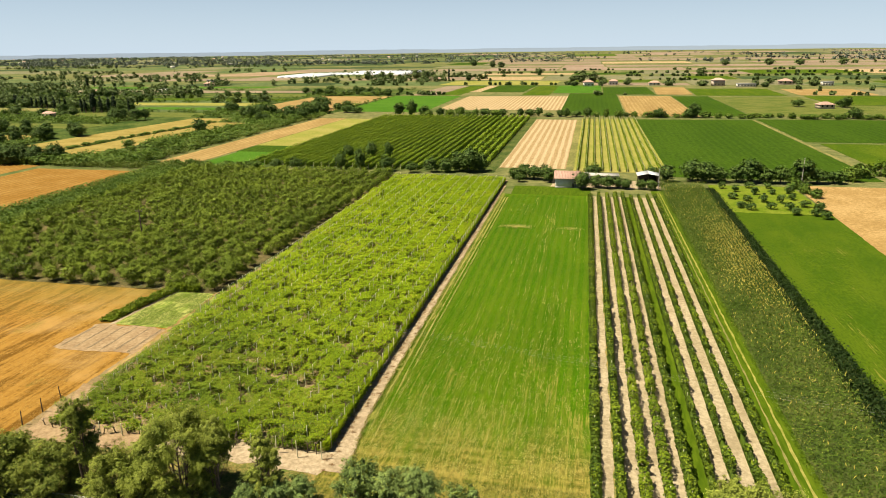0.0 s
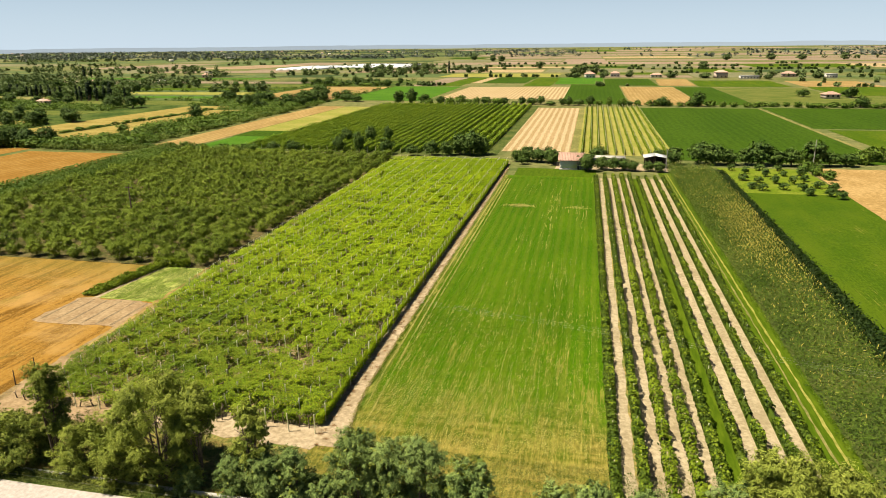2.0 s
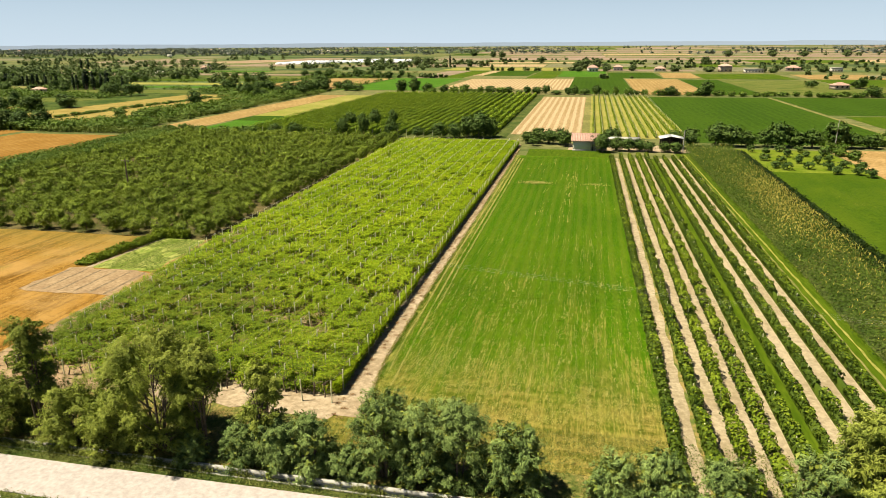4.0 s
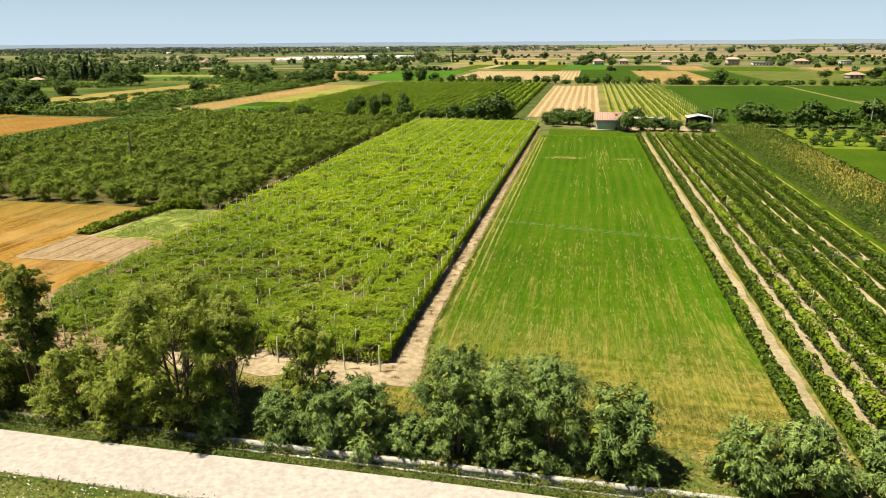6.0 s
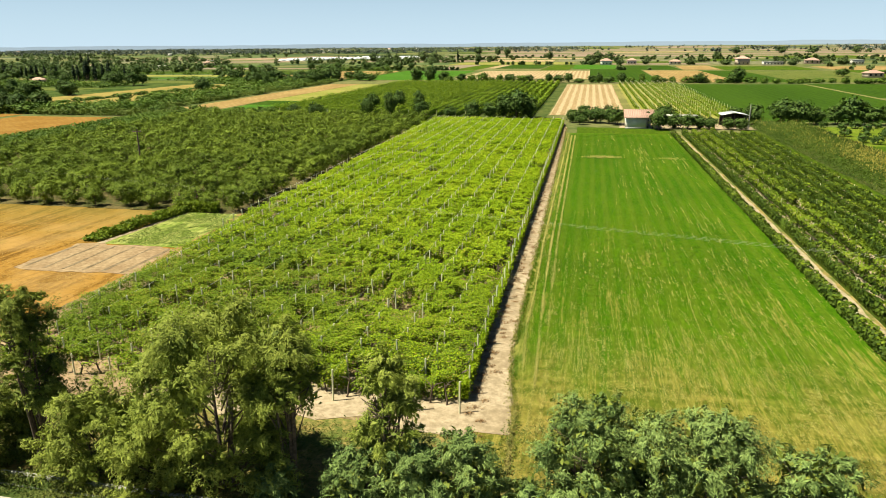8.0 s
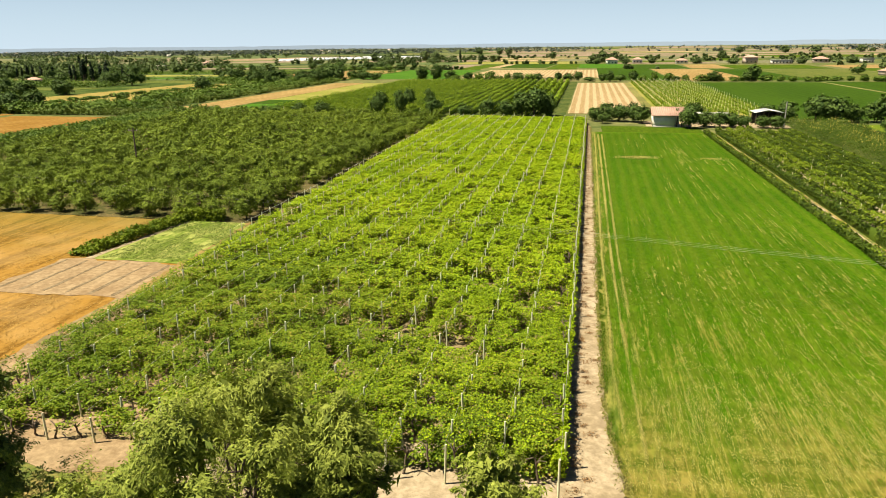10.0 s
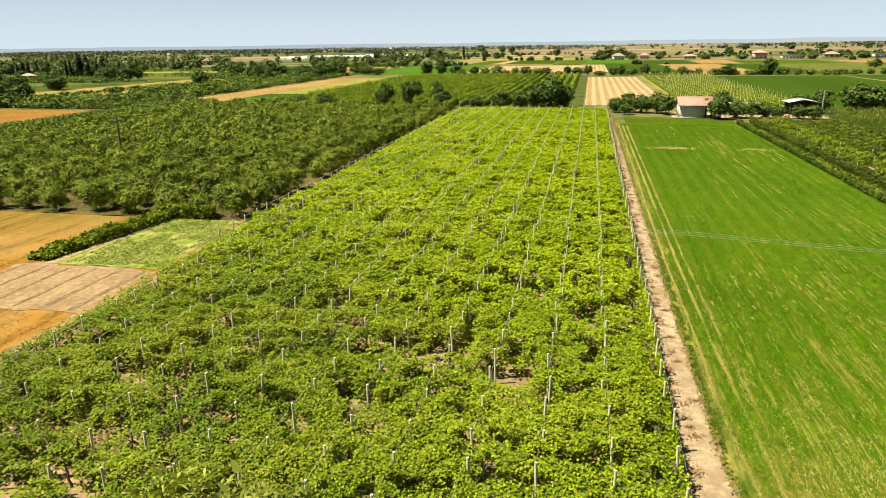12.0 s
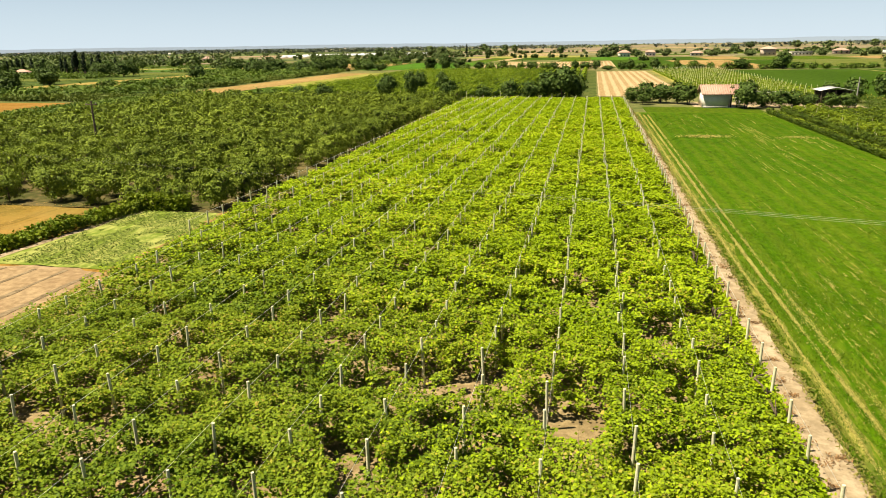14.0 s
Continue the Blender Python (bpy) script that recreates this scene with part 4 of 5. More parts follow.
ok = (smooth_noise(x * 0.25, y, 1.3, 71) * 0.6 + smooth_noise(x, y * 0.6, 0.5, 72) * 0.4 > 0.46) & (y < 86)
track_x, track_y = [], []
for way, wide, many in (((-23.6, -23.4, -23.15, -23.15, -22.7), 0.05, 16000), ((-22.9, -22.6, -22.4, -22.15, -21.9), 0.06, 24000), ((-22.2, -22.0, -21.8, -21.6, -21.3), 0.07, 9000)):
    v = 54 + 122 * rng.rand(many) ** 1.5
    fade = rng.rand(many) < np.clip(smooth_noise(v, v * 0, 2.5, int(wide * 1000)) * 1.6 - 0.1, 0.2, 1)
    v = v[fade]
    track_x.append(np.interp(v, (60, 68, 76, 90, 180), way[::-1]) + rng.normal(0, wide, len(v)))
    track_y.append(v)
X, Y = np.concatenate([X, x[ok], tx]), np.concatenate([Y, y[ok], ty])
P = np.c_[X, Y, 0.09 + rng.uniform(0, 0.04, len(X))]
part("dry_stalks", quad_mesh("dry_stalks", *leaf_cloud(P, 0.08 + 0.001 * (P[:, 1] - 50), rng, 1.0, 0.22, np.tile((0.0, 1.1, 0.1), (len(P), 1))), M["straw_blade"]), crop, "dry yellow stalks", "stuff")
P = np.c_[np.concatenate(track_x), np.concatenate(track_y), rng.uniform(0.1, 0.14, sum(len(v) for v in track_x))]
part("wheel_tracks", quad_mesh("wheel_tracks", *leaf_cloud(P, 0.045 + 0.0017 * (P[:, 1] - 54), rng, 1.0, 0.3, np.tile((0.0, 1.1, 0.1), (len(P), 1))), M["straw_blade"]), crop, "flattened dry grass in wheel tracks", "stuff")
n = 650
q = np.c_[np.where(rng.rand(n) < 0.8, rng.normal(-16.8, 1.5, n), rng.normal(-5, 1.3, n)), rng.normal(146.5, 0.55, n) + 0.5 * np.sin(np.arange(n)), np.full(n, 0.17)]
part("dry_patch", quad_mesh("dry_patch", *leaf_cloud(q, 0.27, rng, 0.8, 0.35), M["straw_blade"]), crop, "dry straw patches", "stuff")

# withered tufts on the bare path and a grassy fringe beside it
tufts = thing("path_weeds", "red-brown withered weed tufts on the bare path", "weeds", (0, 0, 0), "", "stuff")
cy = np.arange(50, 190, 0.75) + rng.uniform(-0.3, 0.3, 187)
cy = cy + 3
cx = -24.85 + rng.normal(0, 0.3, 187)
rad = rng.uniform(0.12, 0.34, 187)
P = np.repeat(np.c_[cx, cy, np.full(187, 0.12)], 70, 0) + rng.normal(size=(187 * 70, 3)) * np.repeat(rad, 70)[:, None] * (0.75, 0.5, 0.0)
P[:, 2] += rng.exponential(0.03, len(P))
part("withered_blades", quad_mesh("withered_blades", *leaf_cloud(P, 0.12, rng, 0.7, 0.3), M["tuft"]), tufts, "", "stuff")
n = 6500
y = 50 + 140 * rng.rand(n) ** 1.5
P = np.c_[path_east(y) + rng.normal(0, 0.12, n) * (0.5 + smooth_noise(y, y * 0, 1.3, 81)), y, 0.1 + rng.exponential(0.06, n)]
part("fringe_blades", quad_mesh("fringe_blades", *leaf_cloud(P, 0.16, rng, 0.4, 0.3), M["fringe"]), tufts, "yellow-green grass fringe", "stuff")

verge = thing("verge_weeds", "tangled green and straw-coloured weeds along the channel", "weeds", (0, 0, 0), "", "stuff")
n = 60000
x, y = rng.uniform(-60, 20, n), np.where(rng.rand(n) < 0.78, rng.uniform(45.45, 54.6, n), rng.uniform(44.05, 44.9, n))
bare = (x > -60) & (x < -23.2) & (y > 52.0 + 1.8 * smooth_noise(x, y, 3, 6))
P = np.c_[x, y, 0.05 + rng.exponential(0.1, n) * np.where((y > 44.5) & (y < 44.9), 2.0, 1.0)][~bare]
part("blades", quad_mesh("blades", *leaf_cloud(P, 0.17, rng, 0.3, 0.28), M["weed_blade"]), verge, "", "stuff")
n = 34000
x = np.where(rng.rand(n) < 0.6, rng.uniform(-64, -34, n), rng.uniform(-34, 18, n))
ok = smooth_noise(x, x * 0, 2.4, 91) * 0.6 + smooth_noise(x, x * 0, 0.7, 92) * 0.4 > np.where(x < -35, 0.16, 0.5)
P = np.c_[x, 45.05 + rng.normal(0, 0.2, n), 0.06 + np.abs(rng.normal(0, 0.2, n))][ok]
part("channel_weeds", quad_mesh("channel_weeds", *leaf_cloud(P, 0.17, rng, 0.3, 0.28), M["weed_blade"]), verge, "green weeds over the channel edge", "stuff")
n = 22000
P = np.c_[rng.uniform(-60, 5, n), 40.5 - rng.exponential(2.5, n), 0.05 + rng.exponential(0.1, n)]
part("roadside_blades", quad_mesh("roadside_blades", *leaf_cloud(P, 0.16, rng, 0.3, 0.3), M["weed_blade"]), verge, "", "stuff")
n = 3200
x, y = rng.uniform(-60, 5, n), 40.2 - rng.exponential(2.2, n)
ok = smooth_noise(x, y, 1.5, 93) > 0.45
part("white_flowers", quad_mesh("white_flowers", *leaf_cloud(np.c_[x, y, 0.12 + rng.exponential(0.08, n)][ok], 0.08, rng, 1.0, 0.9), M["flower"]), verge, "small white weed flowers", "stuff")

# ---- channel ----
channel = thing("irrigation_channel", "low pale concrete irrigation channel beside the road", "channel")
for name, y0, y1, z1, mat in (("near_wall", 44.75, 44.85, 0.1, "concrete"), ("far_wall", 45.2, 45.38, 0.38, "concrete"), ("water_surface", 44.85, 45.2, 0.06, "water")):
    part(name, quad_mesh(name, *block(-300, y0, 0, 300, y1, z1), M[mat]), channel)

# ---- trees ----


def limb_tree(h, spread, rng, stems=1):
    """Trunk and limbs of a broadleaf, and the ends of its limbs."""
    pieces, ends = [], []
    for s in range(stems):
        a0 = rng.uniform(0, 6.28)
        lean = (0.25 if stems > 1 else 0.08) * spread
        base = np.array((0.25 * (stems > 1) * math.cos(a0), 0.25 * (stems > 1) * math.sin(a0), 0))
        mid = base + (lean * 0.5 * math.cos(a0), lean * 0.5 * math.sin(a0), h * 0.35)
        top = base + (lean * math.cos(a0), lean * math.sin(a0), h * 0.7)
        r = 0.03 * h / stems ** 0.8
        pieces.append(tube([base, mid, top], (r * 1.2, r * 0.8, r * 0.3), 6))
        for k in range(5):
            f = rng.uniform(0.25, 0.95)
            p = mid + (top - mid) * f if f > 0.3 else base + (mid - base) * (0.6 + f)
            a = rng.uniform(0, 6.28)
            q = p + np.array((math.cos(a), math.sin(a), rng.uniform(0.3, 0.9))) * spread * rng.uniform(0.3, 0.55)
            pieces.append(tube([p, (p + q) / 2 + (0, 0, -0.05 * spread), q], (r * 0.4, r * 0.28, r * 0.1), 4))
            ends.append(q)
        ends.append(top)
    return pieces, ends


def crown_points(h, spread, rng, clumps, per, low=0.2, droop=0.0, pointed=0.0):
    """Leaf places in many uneven clumps that fill a crown."""
    c = rng.normal(size=(clumps, 3))
    c /= np.linalg.norm(c, axis=1)[:, None]
    rad = rng.uniform(0.35, 1.0, clumps) ** 0.6
    f = (c[:, 2] * rad + 1) / 2
    wide = 1.0 - pointed * f
    z = h * (low + (0.96 - low) * f)
    C = np.c_[c[:, 0] * rad * spread * wide, c[:, 1] * rad * spread * wide, z]
    C += rng.normal(size=C.shape) * spread * 0.08
    size = spread * rng.uniform(0.09, 0.22, clumps)
    P = np.repeat(C, per, 0) + rng.normal(size=(clumps * per, 3)) * np.repeat(size, per)[:, None] * np.array((1, 1, 0.75))
    P[:, 2] -= droop * np.abs(rng.normal(size=len(P))) * np.repeat(size, per)
    P[:, 2] = np.clip(P[:, 2], 0.08 * h, None)
    return P


def make_tree(name, label, category, h, spread, leaf, seed, clumps, per, size, low=0.2, stems=1, droop=0.0, aspect=0.6, group="", pointed=0.0, at=(0, 0, 0), up=0.4, core=1.5, rise=0.0):
    rng = np.random.RandomState(seed)
    tree = thing(name, label, category, at, group)
    wood, ends = limb_tree(h, spread, rng, stems)
    part("trunk", quad_mesh("trunk", *joined(wood), M["bark"]), tree, "bare brown branching trunk")
    P = crown_points(h, spread, rng, clumps, per, low, droop, pointed)
    mid = np.array((0, 0, h * (0.5 + low / 2)))
    deep = 1 - np.clip(np.linalg.norm((P - mid) / (spread, spread, h * (0.5 - low / 2)), axis=1), 0, 1)
    size = size * (0.85 + core * deep)
    along = None
    if droop:
        d = P - np.array((0, 0, h * 0.6))
        along = d / (np.linalg.norm(d, axis=1)[:, None] + 1e-6) + np.array((0, 0, -0.5))
    if rise:
        d = P - np.array((0, 0, h * 0.2))
        along = d / (np.linalg.norm(d, axis=1)[:, None] + 1e-6) * 0.6 + np.array((0, 0, rise))
    outward = (P - mid * (1, 1, 0.8)) / (spread, spread, h * 0.5)
    outward = outward / (np.linalg.norm(outward, axis=1)[:, None] + 1e-6) + (0, 0, up * 0.5)
    part("crown", quad_mesh("crown", *leaf_cloud(P, size, rng, up, aspect, along, 0.14, outward), M[leaf]), tree, "", "stuff")
    return tree


def plume_tree(label, h, spread, leaf, seed, plumes, per, low, at, fine=0.2):
    """A feathery tree: rounded clusters of drooping plumes of fine twigs on several leaning stems."""
    rng = np.random.RandomState(seed)
    tree = thing("feathery_tree", label, "tree", at, "trees along the channel")
    wood, ends = limb_tree(h, spread, rng, 4)
    lobes = int(7 + 1.1 * h + 2.2 * spread)
    f = (np.arange(lobes) + rng.uniform(0, 1, lobes)) / lobes
    turn = np.arange(lobes) * 2.4 + rng.uniform(-0.7, 0.7, lobes)
    envelope = spread * np.sqrt(np.clip(1 - np.clip((f - 0.3) / 0.78, 0, 1) ** 2, 0, 1))
    size = np.minimum(0.34 * spread + 0.28, 1.25) * rng.uniform(0.7, 1.25, lobes)
    reach = np.clip(envelope - 0.55 * size, 0.0, None) * rng.uniform(0.55, 1.1, lobes)
    heart = np.c_[reach * np.cos(turn), reach * np.sin(turn), h * low + (h * (0.97 - low) - 0.8 * size) * f + 0.25 * size]
    pick = rng.choice(lobes, plumes, p=size ** 2 / (size ** 2).sum())
    out = rng.normal(size=(plumes, 3))
    out /= np.linalg.norm(out, axis=1)[:, None]
    out[:, 2] = 0.75 * out[:, 2] + 0.35
    base = heart[pick] + out * (size[pick] * rng.uniform(0.15, 0.6, plumes))[:, None]
    length = size[pick] * rng.uniform(0.45, 0.95, plumes)
    t = rng.beta(1.2, 1.2, (plumes, per))
    P = base[:, None] + out[:, None] * (t * length[:, None])[..., None]
    P[..., 2] -= 0.4 * length[:, None] * t ** 2
    P = (P + rng.normal(size=P.shape) * 0.19 * length[:, None, None] * (1.0 - 0.6 * t)[..., None]).reshape(-1, 3)
    P[:, 2] = np.abs(P[:, 2] - 0.05) + 0.05
    facing = P - np.repeat(heart[pick], per, 0)
    facing = facing / (np.linalg.norm(facing, axis=1)[:, None] + 1e-6) + (0, 0, 0.3)
    along = np.repeat(out, per, 0) + np.array((0, 0, -0.6)) * t.reshape(-1, 1)
    for k in range(lobes):
        stem = np.array((0.1 * heart[k][0], 0.1 * heart[k][1], max(0.1, heart[k][2] - 0.3 * h)))
        wood.append(tube([stem, stem * 0.4 + heart[k] * 0.6 - (0, 0, 0.1), heart[k]], (0.016 + 0.003 * h, 0.012 + 0.002 * h, 0.008), 4))
    for k in range(0, plumes, 5):
        wood.append(tube([heart[pick[k]], base[k], base[k] + out[k] * length[k] * 0.5], (0.008 + 0.001 * h, 0.008, 0.004), 3))
    part("trunk", quad_mesh("trunk", *joined(wood), M["bark"]), tree, "bare brown branching stems")
    part("crown", quad_mesh("crown", *leaf_cloud(P, fine, rng, 0.3, 0.24, along, 0.1, facing), M[leaf]), tree, "", "stuff")
    # inner leaves in a darker colour that stands in for shade in the crown
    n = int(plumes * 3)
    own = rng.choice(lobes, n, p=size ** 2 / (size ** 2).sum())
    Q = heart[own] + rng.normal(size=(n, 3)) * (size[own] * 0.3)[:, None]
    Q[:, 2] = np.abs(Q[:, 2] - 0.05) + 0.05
    part("inner_foliage", quad_mesh("inner_foliage", *leaf_cloud(Q, fine * 1.7, rng, 0.2, 0.5), M["shady_leaf"]), tree, "inner foliage coloured darker for shade", "stuff")
    return tree


# feathery trees along the channel
rng = np.random.RandomState(51)
near_trees = [(-44.8, 46.7, 9.6, 1.5), (-41.6, 46.5, 4.9, 2.3), (-35.2, 46.7, 9.3, 3.6), (-32.1, 47.2, 8.4, 1.8), (-27.2, 46.9, 7.8, 1.25), (-28.6, 46.3, 3.1, 1.5), (-26.3, 46.4, 3.6, 1.6),
              (-23.9, 46.4, 4.3, 1.6), (-38.4, 46.4, 4.8, 2.3), (-18.8, 46.9, 6.6, 2.1), (-16.3, 46.7, 6.0, 2.1), (-14.0, 46.9, 6.3, 2.0), (-10.3, 46.8, 5.0, 2.1),
              (-4.3, 46.8, 3.6, 1.7), (-1.2, 46.9, 4.0, 1.7), (2.4, 46.8, 4.0, 1.7)]
near_trees += [(7.8, 46.8, 5.2, 2.2), (10.2, 47.0, 8.4, 2.6), (14.2, 47.0, 7.4, 2.4), (-48.6, 46.4, 4.6, 2.6), (-53.0, 46.4, 5.2, 2.8), (-58.0, 46.9, 5.4, 2.8), (-21.2, 46.4, 2.3, 1.2), (-32.4, 46.0, 1.9, 1.2)]
for k, (x, y, h, w) in enumerate(near_trees):
    tall = h > 7.0
    open_crown = tall and (-46 < x < -44 or -33 < x < -27)
    plume_tree("tall open feathery tree beside the channel" if tall else "dense bushy grey-green tree beside the channel", h, w * 1.05, "shady_leaf" if x < -43 else ("tamarisk_leaf" if tall or x < -36 else "dense_leaf"),
               200 + k, int((52 * h + 60 * w) * (0.5 if open_crown else (1.35 if tall else 1))), 74 if -46 < x < -13 else 44, ((0.5 if -33 < x < -32 else 0.3) if open_crown else 0.1) if tall else 0.0, (x, y, 0), 0.19 if -46 < x < -13 else 0.25)

# olive orchard
olives = [make_tree("olive_tree", "round grey-green olive tree in an orchard row", "olive tree", 3.0, 1.42, "olive_leaf", 300 + k, 42, 38, 0.22, 0.03, 2, 0.0, 0.5, "olive orchard", core=1.5, rise=0.12) for k in range(5)]
rng = np.random.RandomState(61)
slots = [(x, y) for y in np.arange(97.4, 203, 3.35) for x in np.arange(-127.9, -61, 3.9)]
rest = []
used = 0
for x, y in slots:
    px, py, s, a = x + rng.uniform(-0.5, 0.5), y + rng.uniform(-0.5, 0.5), rng.uniform(0.8, 1.15), rng.uniform(0, 360)
    if rng.rand() < 0.02:
        continue
    k = rng.randint(5)
    m = pose(px, py, 0, 0, 0, a)
    if y < 124 or (x > -72 and y < 180):
        if used < 5:
            ob = olives[used]
            ob.matrix_basis = m
        else:
            ob = copy_thing(olives[k], m)
        ob.scale = (s, s, s * rng.uniform(0.9, 1.1))
        used += 1
    else:
        rest.append((k, px, py, s, math.radians(a)))
grove = thing("olive_grove", "many grey-green olive trees further in the orchard", "olive grove", (0, 0, 0), "", "stuff")
for pname, mat in (("trunk", "bark"), ("crown", "olive_leaf")):
    pieces = []
    for k, px, py, s, a in rest:
        me = [c for c in olives[k].children if c.name.startswith(pname)][0].data
        v = np.empty(len(me.vertices) * 3, np.float32)
        me.vertices.foreach_get("co", v)
        q = np.empty(len(me.loops), np.int32)
        me.loops.foreach_get("vertex_index", q)
        v, q = v.reshape(-1, 3) * s, q.reshape(-1, 4)
        if pname == "crown":
            part_of = 2 if py < 135 else 4
            v = v.reshape(-1, 4, 3)[::part_of].copy()
            c = v.mean(1, keepdims=True)
            v = (c + (v - c) * (1.3 if part_of == 2 else 1.7)).reshape(-1, 3)
            q = np.arange(len(v)).reshape(-1, 4)
        v = np.c_[v[:, 0] * math.cos(a) - v[:, 1] * math.sin(a) + px, v[:, 0] * math.sin(a) + v[:, 1] * math.cos(a) + py, v[:, 2]]
        pieces.append((v, q))
    part(pname + "_mass", quad_mesh(pname + "_mass", *joined(pieces), M[mat]), grove, "", "stuff")

# strip of tall broad-leaved crop west of the orchard
strip = thing("tall_crop", "tall dark green crop with broad leaves", "crop", (0, 0, 0), "", "stuff")
rng = np.random.RandomState(71)
n = 26000
x, y = rng.uniform(-145, -131.5, n), rng.uniform(90, 206, n)
x = np.round(x / 2.1) * 2.1 + rng.normal(0, 0.34, n)
P = np.c_[x, y, 0.5 + 1.1 * rng.rand(n) ** 0.6]
part("leaf_mass", quad_mesh("leaf_mass", *leaf_cloud(P, 0.46, rng, 0.5, 0.7), M["bush_leaf"]), strip, "", "stuff")

# bean hedge beside the vegetable plot
hedge = thing("bean_hedge", "dense dark green hedge of climbing beans", "hedge")
n = 6000
f = rng.rand(n)
P = np.c_[-70.3 + 2.2 * f + np.where(rng.rand(n) < 0.5, -0.55, 0.5) + rng.normal(0, 0.24, n), 81.9 + 14 * f, (0.5 + 0.7 * smooth_noise(12 * f, f * 0, 1.1, 44)) * rng.rand(n) ** 0.7]
n2 = 2600
P = np.concatenate([P, np.c_[rng.uniform(-69, -63.5, n2), 96.2 + rng.normal(0, 0.4, n2), 1.4 * rng.rand(n2) ** 0.7]])
part("foliage", quad_mesh("foliage", *leaf_cloud(P, 0.22, rng, 0.3, 0.8), M["row_leaf_light"]), hedge, "", "stuff")
n = 8000
veg = thing("vegetable_plants", "low patchy green vegetable plants and grass", "vegetables", (0, 0, 0), "", "stuff")
x, y = rng.uniform(-67.6, -58.6, n), rng.uniform(81.8, 95.4, n)
ok = smooth_noise(x, y, 2.2, 9) * 0.6 + smooth_noise(x, y, 0.7, 10) * 0.4 > 0.42
part("leaves", quad_mesh("leaves", *leaf_cloud(np.c_[x, y, 0.09 + 0.09 * rng.rand(n)][ok], 0.13, rng, 0.8, 0.6), M["reed_leaf"]), veg, "", "stuff")

# broadleaf trees and shrubs of the middle distance
broad = [make_tree("broadleaf_tree", "dark green broadleaf tree with an uneven crown", "tree", 6.5, 2.7, "tree_leaf", 400 + k, 60, 19, 0.6, 0.08, 2, 0.0, 0.7, "broadleaf trees") for k in range(5)]
bush = [make_tree("shrub", "rounded green shrub in a hedgerow", "shrub", 3.0, 2.1, "bush_leaf", 420 + k, 34, 17, 0.52, 0.03, 3, 0.0, 0.7, "shrubs") for k in range(4)]
young = [make_tree("orchard_tree", "small round dark orchard tree in mown grass", "fruit tree", 2.0, 1.15, "tree_leaf", 440 + k, 20, 16, 0.36, 0.2, 1, 0.0, 0.7, "young orchard") for k in range(2)]
first = set()


def plant(kinds, x, y, h, w, rng):
    """Stand a tree of that height and half width at a place."""
    src = kinds[rng.randint(len(kinds))]
    base_h, base_w = {"b": (6.5, 2.7), "s": (3.0, 2.1), "o": (2.0, 1.15), "d": (8.0, 3.4)}[src.name[0]]
    m = pose(x, y, 0, 0, 0, rng.uniform(0, 360))
    if src.name not in first:
        first.add(src.name)
        ob = src
        ob.matrix_basis = m
    else:
        ob = copy_thing(src, m)
    ob.scale = (w / base_w, w / base_w, h / base_h)
    return ob


rng = np.random.RandomState(77)
for k in range(5):
    plant([broad[k]], (-38.6, -42.5, -35.8, -46.0, -50.8)[k], (212, 213, 214, 211, 210.5)[k], (8, 6.5, 6, 4.6, 4.8)[k], (3.2, 2.8, 2.4, 2.3, 2.1)[k], rng)
for x, y, h, w in ((-65.5, 210, 5.2, 2.3), (-75.3, 213, 7.2, 2.0), (-81.8, 212, 5.8, 2.0), (-79, 236, 6, 2.0), (-73, 238, 6, 1.8), (-87, 234, 5, 2.2), (-57, 209, 3.6, 2.0), (-97, 210, 4, 2.2), (-103, 209, 3.6, 2.2)):
    plant(broad, x, y, h, w, rng)
for x, y, h, w in ((-23.5, 203, 3.6, 1.7), (-20.5, 203.5, 4.7, 2.2), (-17.5, 203, 4.2, 2.2), (-14.5, 202.0, 4.6, 2.4), (-12.6, 198.5, 4.4, 1.9), (-21.5, 198.5, 2.8, 1.5), (-3.3, 189.6, 5.3, 2.2), (0.4, 193, 3.7, 1.9)):
    plant(broad, x, y, h, w, rng)
for x, y, h, w in ((3.4, 192.4, 3.6, 2.0), (6.2, 193, 3.3, 1.9), (8.6, 192, 2.9, 1.6), (12.6, 192.5, 2.8, 1.5), (15.2, 191.6, 3.0, 1.7), (-0.2, 205.5, 4.6, 2.4), (20.4, 204.3, 5.3, 2.3), (16.4, 206.5, 4.2, 2.0)):
    plant(broad, x, y, h, w, rng)
for x, y, h, w in ((27.5, 206, 6.6, 3.0), (31.0, 205.6, 6.0, 3.1), (35.0, 206, 4.6, 2.6), (40.0, 206.6, 5.0, 2.6), (43.2, 207, 7.0, 3.3), (47.5, 206, 4.6, 2.6), (51.5, 206.3, 5.0, 2.6), (57.0, 207, 7.4, 3.2), (61.5, 207.5, 4.2, 2.5), (66, 208, 3.8, 2.5)):
    plant(broad, x, y, h, w, rng)
for x, y, h, w in ((71, 212, 4.2, 2.6), (76, 218, 4.5, 2.8), (82, 222, 4, 2.5), (88, 226, 4, 2.5), (95, 228, 5, 2.8), (53, 199, 3.0, 1.9), (54, 193, 2.9, 1.9), (55, 187, 2.6, 1.7)):
    plant(bush, x, y, h, w, rng)
